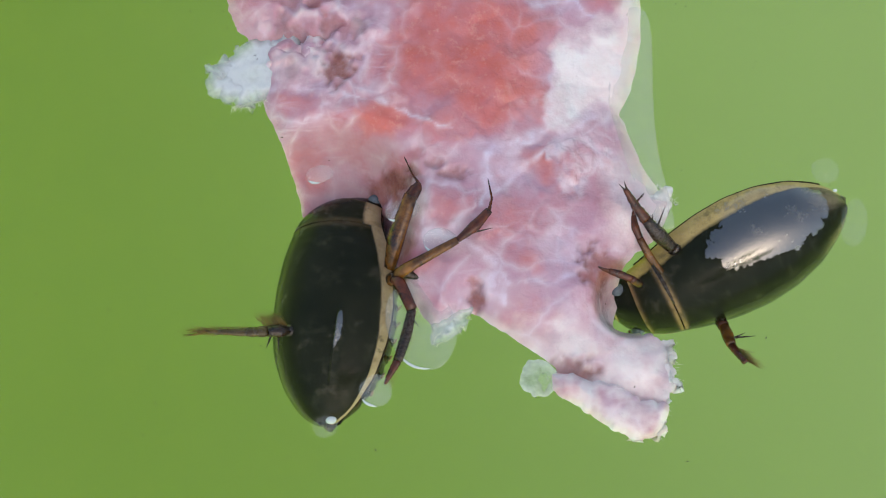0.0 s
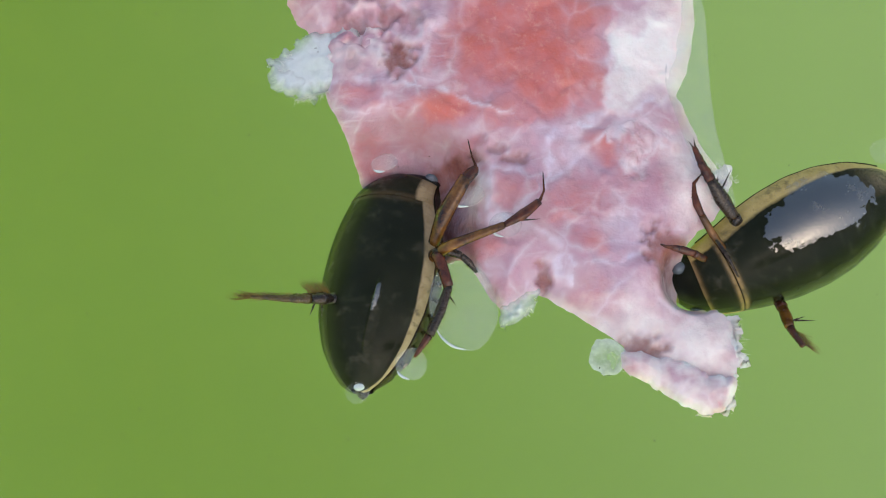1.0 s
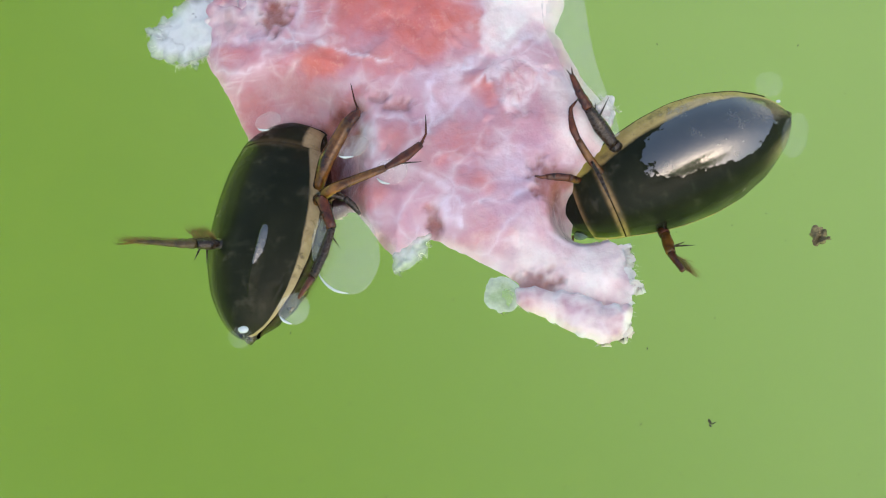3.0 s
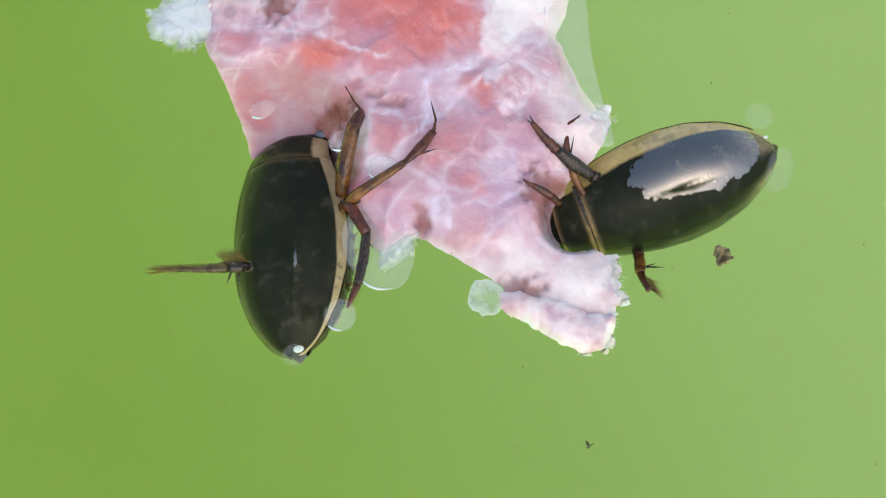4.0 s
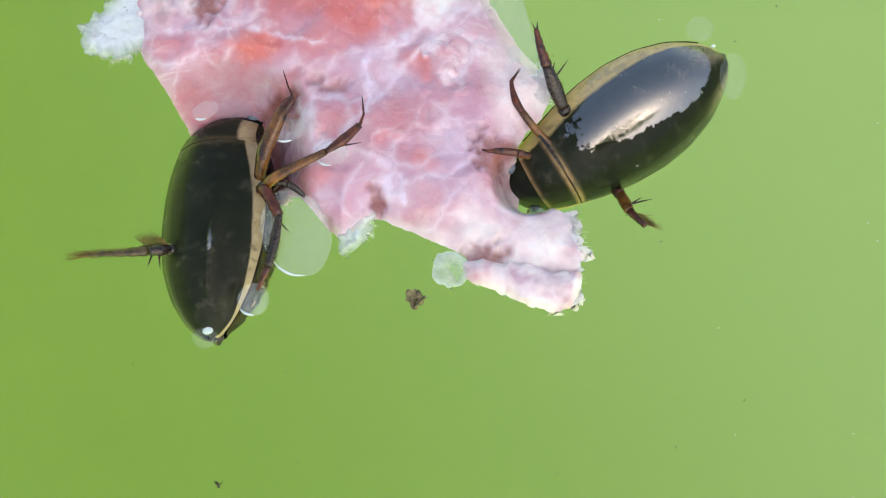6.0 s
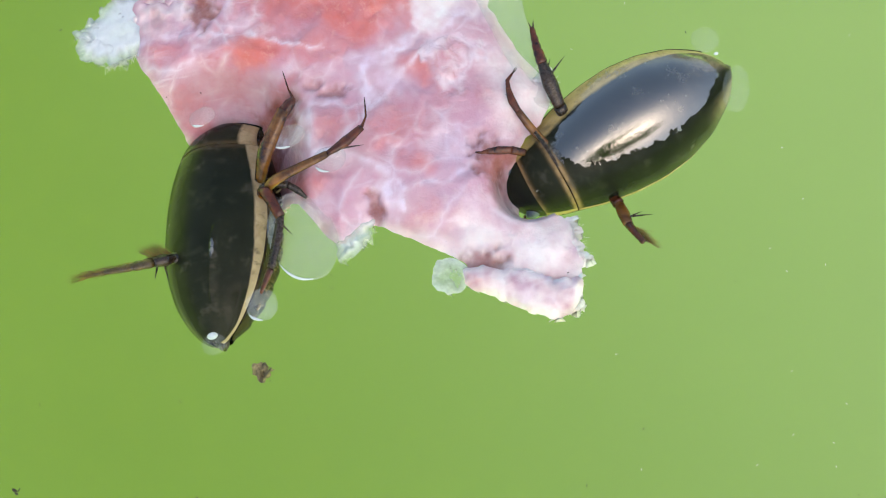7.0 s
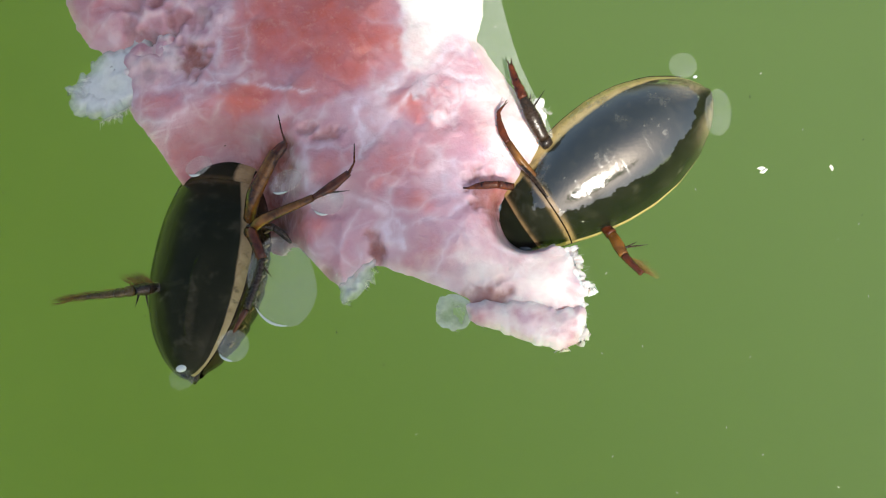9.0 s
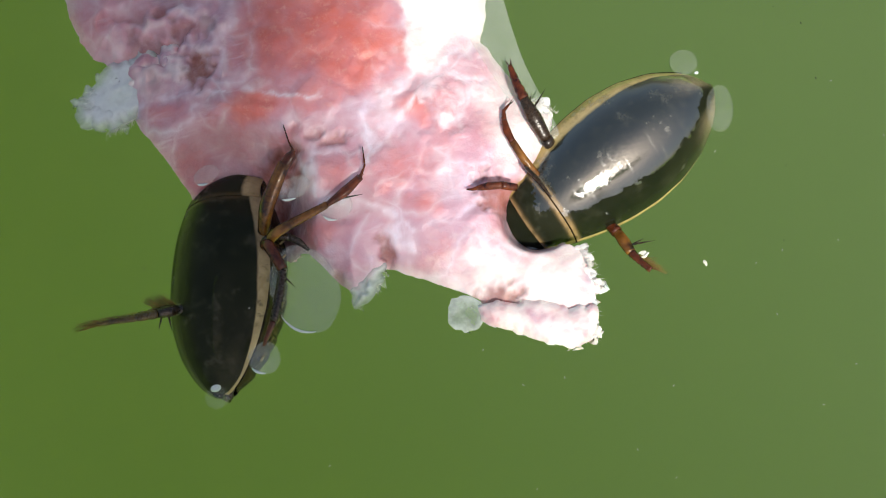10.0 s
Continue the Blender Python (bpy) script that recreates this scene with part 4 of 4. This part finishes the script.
def first_beetle():
    legs = {}
    b = beetle("glossy black-olive diving beetle with yellow edges gripping the meat, head down", SHELL, 0.15, 0.06, 1.19, 16.0, 0.7, 0.6)
    at = at_time(DORSAL_ROWS, 7.5)
    legs["hind_a"] = leg(b, at, "hind_leg", [(-19.5, -5.0, -5.0), (-22.4, -5.4, -3.5)], [(-22.2, -5.4, -3.5), (-23.2, -5.6, -2.8), (-24.4, -5.8, -2.2)],
        [(-24.4, -5.8, -2.2), (-27.5, -6.1, -1.6), (-33.1, -6.2, -1.0)], (r_mm(0.9, 0.9), r_mm(0.8, 1.1, 0.85), r_mm(0.85, 0.78, 0.56, 0.32, 0.1)), (DARK, DARK, OLIVE),
        [((-23.9, -6.0, -2.4), (-24.4, -7.9, -2.0)), ((-23.2, -6.0, -2.6), (-22.9, -8.3, -2.2))],
        [((-22.2, -5.0, -3.2), (-24.6, -5.4, -2.2), (-1.7, 1.7, 0.2), 110), ((-24.0, -5.8, -2.1), (-32.0, -6.2, -1.0), (-3.0, 0.30, 0.0), 130), ((-24.0, -5.9, -2.1), (-32.0, -6.3, -1.0), (-3.0, -0.22, 0.0), 110)], label="dark swimming leg with a hair fringe")
    legs["fold_a"] = leg(b, at, "hind_leg", [(-9.9, -0.9, 0.6), (-9.2, -1.6, 1.4), (-8.2, -5.0, 1.6)], [(-8.2, -4.9, 1.6), (-9.2, -7.8, 1.4), (-10.6, -10.7, 1.2)],
        [(-10.6, -10.7, 1.2), (-11.5, -11.9, 1.0), (-12.4, -13.2, 0.8)], (r_mm(0.5, 0.8, 0.7), r_mm(0.6, 0.75, 0.65), r_mm(0.62, 0.6, 0.5, 0.4, 0.2)), (BROWN, DARK, BROWN),
        [((-8.5, -5.2, 0.5), (-7.3, -7.2, 0.4))], [((-8.6, -7.0, 0.3), (-12.0, -13.2, 0.0), (0.5, -0.8, 0.0), 40)], label="dark red-brown folded swimming leg")
    legs["mid_a"] = leg(b, at, "middle_leg", [(-10.0, -0.7, -1.0), (-7.8, -0.4, 2.0), (-1.2, 0.8, 3.2)], [(-1.2, 0.8, 3.2), (1.3, 1.8, 3.2), (3.4, 3.1, 3.1)],
        [(3.4, 3.1, 3.1), (4.2, 4.4, 2.8), (4.4, 6.0, 2.6)], (r_mm(0.85, 0.72, 0.5), r_mm(0.4, 0.8, 0.55), r_mm(0.32, 0.22, 0.17, 0.15, 0.1)), (AMBER, BROWN, BROWN),
        [((0.4, 1.2, 2.9), (3.2, 1.0, 2.9))], [((-0.4, 1.0, 2.9), (3.8, 3.8, 2.9), (0.25, -0.6, 0.1), 40)], True, "amber leg with a red-brown shin reaching over the meat")
    legs["front_a"] = leg(b, at, "front_leg", [(-9.8, 0.9, -1.0), (-8.4, 3.2, 1.6), (-5.0, 7.3, 3.1)], [(-5.0, 7.2, 2.8), (-4.0, 8.0, 3.0), (-3.6, 8.5, 3.0)],
        [(-3.6, 8.5, 3.0), (-3.9, 9.8, 3.0), (-4.0, 11.2, 3.0)], (r_mm(0.9, 1.2, 0.95), r_mm(0.95, 0.85, 0.4), r_mm(0.24, 0.16, 0.13, 0.12, 0.08)), (AMBER, BROWN, BROWN), claws=True, label="stout amber front leg")
    legs["low_a"] = leg(b, at, "middle_leg", [(-9.9, -0.6, 0.3), (-8.3, -0.4, 0.8), (-6.6, -1.1, 0.9)], [(-6.6, -1.1, 0.9), (-5.6, -2.0, 0.7), (-4.8, -3.1, 0.4)], (),
        (r_mm(0.5, 0.6, 0.45), r_mm(0.4, 0.45, 0.2)), (DARK, DARK), label="dark leg half under the water")
    air_bubble(b, at, -19.0, -16.5, -0.1, 0.55)
    return b, legs


def second_beetle():
    legs = {}
    b = beetle("glossy black diving beetle with yellow rim, head buried in meat", WORN_SHELL, 0.85, 0.0, margin=1.7)
    at = at_time(SIDE_ROWS, 7.5)
    legs["raised_b"] = leg(b, at, "middle_leg", [(28.2, 0.8, -2.2), (27.0, 2.6, 0.4)], [(27.0, 2.6, 0.4), (26.2, 5.2, 1.6), (25.6, 7.6, 2.2)],
        [(25.6, 7.6, 2.2), (25.2, 9.8, 2.4), (25.0, 12.2, 2.5)], (r_mm(0.6, 0.8), r_mm(0.7, 0.95, 0.6), r_mm(0.7, 0.66, 0.55, 0.45, 0.3)), (DARK, DARK, BROWN),
        [((26.0, 5.8, 1.9), (28.3, 8.1, 2.2)), ((25.9, 6.4, 1.9), (26.6, 8.0, 2.3)), ((25.1, 11.6, 2.5), (24.6, 13.0, 2.5)), ((25.1, 11.8, 2.5), (25.3, 13.1, 2.5))],
        [((26.5, 4.0, 1.2), (25.3, 9.5, 2.4), (-0.5, 0.35, 0.1), 40), ((26.9, 4.2, 1.2), (25.6, 9.0, 2.3), (0.5, 0.4, 0.1), 36)], label="dark red-brown leg raised with two long spurs")
    legs["front_b"] = leg(b, at, "front_leg", [(25.4, -2.0, -1.0), (23.5, 0.2, 0.8), (22.3, 2.6, 1.6)], [(22.3, 2.6, 1.6), (21.8, 4.0, 1.8), (21.7, 5.4, 1.8)],
        [(21.7, 5.4, 1.8), (21.8, 6.6, 1.8), (22.6, 7.4, 1.7)], (r_mm(0.35, 0.5, 0.45), r_mm(0.4, 0.5, 0.35), r_mm(0.35, 0.3, 0.25, 0.2, 0.12)), (AMBER, BROWN, BROWN),
        [((22.0, 4.0, 1.8), (21.2, 5.0, 1.8))], claws=True, label="slender red-brown front leg")
    legs["grip_b"] = leg(b, at, "front_leg", [(22.0, -2.6, 1.2), (20.4, -2.3, 2.2)], [(20.4, -2.3, 2.2), (18.9, -2.1, 2.3), (17.6, -2.0, 2.2)], [(17.6, -2.0, 2.2), (16.9, -2.0, 2.1), (16.2, -1.8, 2.0)],
        (r_mm(0.45, 0.5), r_mm(0.45, 0.5, 0.35), r_mm(0.3, 0.25, 0.2, 0.15, 0.1)), (BROWN, BROWN, BROWN), label="red-brown front leg buried in the meat")
    legs["hind_b"] = leg(b, at, "hind_leg", [(31.7, -7.2, -6.0), (32.5, -9.0, -5.0)], [(32.5, -8.9, -5.0), (32.9, -10.6, -4.2), (33.2, -12.0, -3.6)],
        [(33.2, -12.0, -3.6), (33.8, -13.3, -3.0), (34.7, -14.8, -2.6)], (r_mm(0.6, 0.75), r_mm(0.6, 0.75, 0.6), r_mm(0.55, 0.52, 0.45, 0.42, 0.4)), (BROWN, AMBER, BROWN),
        [((33.1, -11.0, -4.0), (36.2, -11.4, -3.0)), ((33.1, -11.2, -4.0), (35.0, -10.8, -3.2))],
        [((33.4, -12.2, -3.4), (34.7, -14.6, -2.6), (2.2, -1.3, 0.0), 90)], label="amber-brown swimming leg with hair fringe")
    # dark strand laid where the front leg's shadow crosses the shield
    part("feeler_strand", limb([local(at, 23.6, -0.4, 1.4), local(at, 24.5, -2.6, 2.4), local(at, 25.5, -5.2, 2.2)], r_mm(0.22, 0.26, 0.12), 5, seg=7), DARK, b, "dark strand standing in for the leg's shadow on the neck shield")
    # pale bead in place of the bright glint on this tail
    air_bubble(b, at, 46.6, 6.1, 0.1, 0.24)
    return b, legs


# ---- wet films and small floating things ----
def blob_outline(rx, ry, seed, wobble=0.08, n=44):
    return [((rx * (1 + wobble * noise.noise(Vector((math.cos(a) * 1.3, math.sin(a) * 1.3, seed))))) * math.cos(a),
             (ry * (1 + wobble * noise.noise(Vector((math.cos(a) * 1.3, math.sin(a) * 1.3, seed + 9))))) * math.sin(a)) for a in (2 * math.pi * k / n for k in range(n))]


def film(outline, x, y, turn, label, dish=0.25, level=0.1, skin_of=None):
    """A thin dished skin of water that clings to something: a shallow lens with a thickness."""
    def skin(scales, heights, closed):
        bm = bmesh.new()
        rings = [[bm.verts.new((px * f * MM, py * f * MM, h * MM)) for px, py in outline] for f, h in zip(scales, heights)]
        n = len(outline)
        for a, b in zip(rings, rings[1:]):
            for k in range(n):
                bm.faces.new((a[k], a[(k + 1) % n], b[(k + 1) % n], b[k]))
        if closed:
            mid = bm.verts.new((0, 0, (level + dish * 0.5) * MM))
            for k in range(n):
                bm.faces.new((rings[-1][k], rings[-1][(k + 1) % n], mid))
        return bm

    rise = lambda f: level + dish * (1 - f * f) * 0.5
    inner = (0.92, 0.8, 0.55, 0.28)
    bm = skin(inner, [rise(f) for f in inner], True)
    ob = part("water_film", bm, skin_of or FILM)
    ob.matrix_basis = pose(x * MM, y * MM, 0, 0, 0, turn)
    part("meniscus", skin((1.0, 0.985, 0.96, 0.92), (level - 0.02, level + 0.10, level + 0.17, rise(0.92)), False), skin_of or FILM, ob, "thin raised bright edge of the film")
    if skin_of is FILM:      # pale strip in place of the glint on the rim
        arc = outline[int(len(outline) * 0.58):int(len(outline) * 0.76)]
        swell = [0.16 * MM * math.sin(math.pi * (k + 0.5) / len(arc)) + 0.01 * MM for k in range(len(arc))]
        part("swollen_rim", tube(bmesh.new(), [(px * 0.98 * MM, py * 0.98 * MM, (level + 0.1) * MM) for px, py in arc], swell, 8), GLINT, ob, "pale strip standing in for the glint on the rim")
    return tagged(ob, label, "water film", "pale water films")


def crumb(size, seed, material, name, label, category, flat=0.45, parts=5):
    """A ragged scrap of a few crumpled flakes stuck together."""
    rng = random.Random(seed)
    bm = bmesh.new()
    for k in range(parts):
        m = Matrix.Translation((rng.uniform(-0.32, 0.32) * size * MM, rng.uniform(-0.32, 0.32) * size * MM, rng.uniform(0, 0.2) * size * MM)) @ Matrix.Rotation(rng.uniform(0, 6), 4, "Z") @ Matrix.Rotation(rng.uniform(-0.5, 0.5), 4, "X") @ Matrix.Diagonal((rng.uniform(0.4, 1.1), rng.uniform(0.15, 0.5), flat * rng.uniform(0.3, 0.8), 1))
        got = bmesh.ops.create_icosphere(bm, subdivisions=3 if size > 0.8 else 2, radius=size * 0.45 * MM, matrix=m)
        for v in got["verts"]:
            v.co += noise.noise_vector(v.co * (1700 / max(size, 0.3))) * size * 0.16 * MM
    return tagged(part(name, bm, material), label, category)


# ---- an added tree out of view, which keeps the sun off at first ----
TREE_ROOT = _sd.xy.normalized() * 2.3


def leafy(x, y):
    """Whether the crown shades this place on the water (millimetres) while the tree leans its furthest."""
    ragged = 22 * noise.fractal(Vector((x * 0.012, y * 0.012, 4.0)), 1.0, 2.0, 3)
    # the gap is laid out to let sunlight onto the meat's +x side
    gap = x > -4 + 0.35 * y + 0.25 * ragged and y > -92 + 0.6 * ragged
    return math.hypot((x - 110) / 570, (y + 130) / 480) < 1 + ragged / 60 and not gap


def added_shade_tree():
    thing = tagged(new("tree"), "added leafy tree out of view that keeps the sun off", "tree")
    thing.location = (*TREE_ROOT, -0.65)
    away = Vector((*TREE_ROOT, -0.65))
    heart = _sd * 2.3
    part("trunk", limb([(0, 0, 0), (0.02, 0.05, 0.9), (-0.03, 0.25, 1.8), heart - away], [0.05, 0.04, 0.03, 0.012], 8), BARK, thing)
    rng = random.Random(9)
    bm = bmesh.new()
    sites = []
    while len(sites) < 30000:
        x, y = rng.uniform(-500, 720), rng.uniform(-660, 400)
        if leafy(x, y):
            sites.append(Vector((x * MM, y * MM, 0)) + _sd * rng.uniform(2.05, 2.5) - away)
    for at in sites:
        turn = Euler((rng.uniform(-0.6, 0.6), rng.uniform(-0.6, 0.6), rng.uniform(0, 6.3))).to_matrix()
        long, wide = rng.uniform(0.011, 0.018), rng.uniform(0.005, 0.008)
        a, b, c, d = (bm.verts.new(at + turn @ Vector(v)) for v in ((-long, 0, 0), (0, -wide, 0.002), (long, 0, -0.004), (0, wide, 0.002)))
        bm.faces.new((a, b, c, d))
    tagged(part("crown", bm, LEAF, thing, "dense narrow green leaves"), kind="stuff")
    for k in range(14):
        tip = sites[k * 2100]
        start = (heart - away) * rng.uniform(0.55, 0.95)
        part("bough", limb([start, start.lerp(tip, 0.5) + Vector((0, 0, 0.04)), tip], [0.014, 0.008, 0.003], 5, seg=6), BARK, thing)
    return thing


water()
tree = added_shade_tree()
meat_thing = meat()
(beetle_a, legs_a), (beetle_b, legs_b) = first_beetle(), second_beetle()

# films: which beetle carries it, place while it stands as at 7.5 s, size
FILMS_A = [(-6.3, -7.4, 4.1, 5.5, 8, "wide pale film of water between beetle and meat"), (-12.6, -14.4, 1.9, 1.9, 0, "round pale film of water beside the beetle"),
           (-19.0, -17.6, 1.5, 1.3, 0, "small round film of water at the beetle's tail")]
FILMS_B = [(45.6, 8.0, 1.7, 1.6, 0, "round pale film of water at the beetle's tail"), (48.0, 1.2, 1.6, 3.0, -16, "pale film of water around the beetle's tail")]
films = []
for rows, group in ((DORSAL_ROWS, FILMS_A), (SIDE_ROWS, FILMS_B)):
    ref = next(r for r in rows if r[0] == 7.5)
    for k, (x, y, rx, ry, turn, label) in enumerate(group):
        films.append((film(blob_outline(rx, ry, 3.0 * k + x), x, y, turn, label, skin_of=FILM if rx > 1.7 and rows is DORSAL_ROWS else THIN_FILM), rows, (x - ref[1], y - ref[2], turn, ref[3])))
edge_film = film([tuple(q - np.array((24.4, 15.0))) for q in rounded([(22.2, 30.1), (25.4, 29.4), (25.6, 18.1), (26.0, 11.8), (27.4, 4.6), (27.2, 2.4), (24.4, 4.2), (20.6, 16.1), (20.2, 21.5)], 6)],
                 24.4, 15.0, 0, "long pale film of water along the meat's edge", 0.1)
film(blob_outline(2.0, 1.6, 2.0), -0.4, 0.5, 0, "small round film of water on the meat", 0.5, 2.0, FILM)
film(blob_outline(1.7, 1.1, 8.0), -14.8, 9.2, 15, "small round film of water at the meat's edge", 0.5, 0.3, FILM)
film(blob_outline(2.1, 1.3, 5.0), -4.8, 4.2, 15, "small round film of water under the leg", 0.4, 1.9, FILM)

# drifting crumbs: seconds, millimetres
CRUMB_ROWS = [(0.0, 74.0, -14.5), (2.7, 51.5, -13.5), (3.8, 41.4, -12.3), (4.5, 32.7, -12.5), (5.0, 24.6, -13.4), (5.2, 20.4, -14.3), (6.3, 2.1, -20.3), (6.5, -1.1, -21.3), (7.0, -11.9, -23.1),
              (7.5, -22.8, -22.6), (8.0, -32.9, -19.7), (8.5, -41.6, -16.6), (10.0, -68.0, -8.0)]
SPLINTER_ROWS = [(0.0, 66.0, -33.0), (2.5, 40.6, -34.0), (2.7, 37.3, -33.4), (3.8, 24.8, -33.4), (4.5, 13.7, -34.4), (5.0, 4.3, -35.7), (5.2, 0.0, -36.1), (6.3, -26.0, -35.2), (7.0, -41.5, -31.3), (10.0, -105.0, -18.0)]
FLAKE_ROWS = [(0.0, 164.0, 64.0), (8.0, 64.2, 1.3), (8.5, 57.8, -2.7), (9.0, 50.4, -7.2), (9.5, 41.6, -10.6), (10.0, 33.0, -14.0)]
BUBBLE_ROWS = [(0.0, 222.0, 62.0), (9.0, 58.3, -9.2), (9.5, 49.2, -13.2), (10.0, 39.6, -17.2)]
drifters = [(crumb(2.0, 5, CRUMB, "crumb", "brown crumb of plant litter floating on the water", "plant litter", 0.8, 15), CRUMB_ROWS, 0.9),
            (crumb(1.0, 8, SCUM, "splinter", "thin dark brown splinter floating on the water", "splinter", 0.3, 3), SPLINTER_ROWS, 0.1),
            (crumb(1.4, 9, PALE, "flake", "small white flake floating on the water", "flake", 0.4, 3), FLAKE_ROWS, 0.1),
            (crumb(1.1, 12, PALE, "flake", "small white flake floating on the water", "flake", 0.5, 2), BUBBLE_ROWS, 0.1)]

# a thin sprinkling of specks that the water carries along
rng = random.Random(41)
speck_meshes = [crumb(s, 60 + i, m, "speck", lab, "speck", 0.5, 1) for i, (s, m, lab) in enumerate(((0.30, SCUM, "tiny dark speck adrift on the water"), (0.42, SCUM, "tiny dark speck adrift on the water"), (0.36, PALE, "tiny pale speck adrift on the water")))]
specks = []
for k in range(190):
    x, y = rng.uniform(-50, 240), rng.uniform(-52, 42)
    # many pale ones come from +x, their colour standing in for sunlit sparkle
    src = speck_meshes[k] if k < 3 else speck_meshes[2 if rng.random() < (0.75 if x > 105 else 0.04) else rng.choice((0, 0, 1))]
    ob = src if k < 3 else copy_thing(src, Matrix())
    tagged(ob, group="specks on the water")
    specks.append((ob, x, y, rng.uniform(0, 360), rng.uniform(-0.8, 0.8)))


# how far, in millimetres on the water, the added tree's shade is held back
SHADE_SHIFT = [(0.0, 116.0), (2.0, 108.0), (4.0, 104.0), (5.5, 92.0), (6.5, 64.0), (7.0, 49.0), (7.5, 34.0), (8.0, 25.0), (8.5, 16.0), (9.0, 6.0), (9.5, -4.0), (10.0, -8.0)]


def motions():
    walk(tree, [(t, pose(*TREE_ROOT, -0.65, 0, math.degrees(reach * MM / 2.5), 0)) for t, reach in SHADE_SHIFT])
    walk(beetle_a, [(r[0], stand(*r[1:])) for r in DORSAL_ROWS])
    walk(beetle_b, [(r[0], stand(*r[1:])) for r in SIDE_ROWS])
    def fixed(at_rows, leg_ob, x, y, z):
        goal = Vector((x * MM, y * MM, z * MM))
        walk(leg_ob, aim(leg_ob, local(at_time(at_rows, 7.5), x, y, z) - leg_ob.location, at_rows, goal))

    def swung(at_rows, leg_ob, tips, z, lifts=False):
        rest = next(p for p in tips if p[0] == 7.5)
        tip = local(at_time(at_rows, 7.5), rest[1], rest[2], z) - leg_ob.location
        goals = []
        for row, (t, x, y) in zip(at_rows, tips):
            root, goal, rise = stand(*row[1:]) @ leg_ob.location, Vector((x * MM, y * MM, z * MM)), 0.0
            while lifts and (goal - root).length < tip.length and rise < 9:      # where it reaches less far it stands up steeper
                rise += 0.25
                goal = Vector(((x - 0.10 * rise) * MM, (y - 0.38 * rise) * MM, (z + rise) * MM))
            goals.append(goal)
        walk(leg_ob, aim(leg_ob, tip, at_rows, goals))

    # feet that hold on to the meat stay where they are; the others swing
    fixed(DORSAL_ROWS, legs_a["mid_a"], 4.4, 6.0, 2.6)
    fixed(DORSAL_ROWS, legs_a["front_a"], -4.0, 11.2, 3.0)
    fixed(SIDE_ROWS, legs_b["front_b"], 21.8, 6.6, 1.8)
    fixed(SIDE_ROWS, legs_b["grip_b"], 16.2, -1.8, 2.0)
    swung(DORSAL_ROWS, legs_a["hind_a"], HIND_TIP_A, -1.0)
    swung(SIDE_ROWS, legs_b["hind_b"], HIND_TIP_B, -2.6)
    swung(SIDE_ROWS, legs_b["raised_b"], RAISED_TIP_B, 2.6, True)
    for ob, rows, (dx, dy, turn, yaw0) in films:
        keyed = []
        for t, x, y, yaw, *_ in rows:
            a = radians(yaw - yaw0)
            keyed.append((t, pose((x + dx * math.cos(a) - dy * math.sin(a)) * MM, (y + dx * math.sin(a) + dy * math.cos(a)) * MM, 0, 0, 0, turn + yaw - yaw0)))
        walk(ob, keyed)
    for ob, rows, z in drifters:
        walk(ob, [(t, pose(x * MM, y * MM, z * MM, 0, 0, 6 * t)) for t, x, y in rows])
    for ob, x, y, turn, wob in specks:
        walk(ob, [(t, pose((x - 11.5 * t - wob * t) * MM, (y - 0.9 * t + wob * t) * MM, 0.1 * MM, 0, 0, turn + 4 * t)) for t in (0.0, 5.0, 10.0)])


motions()
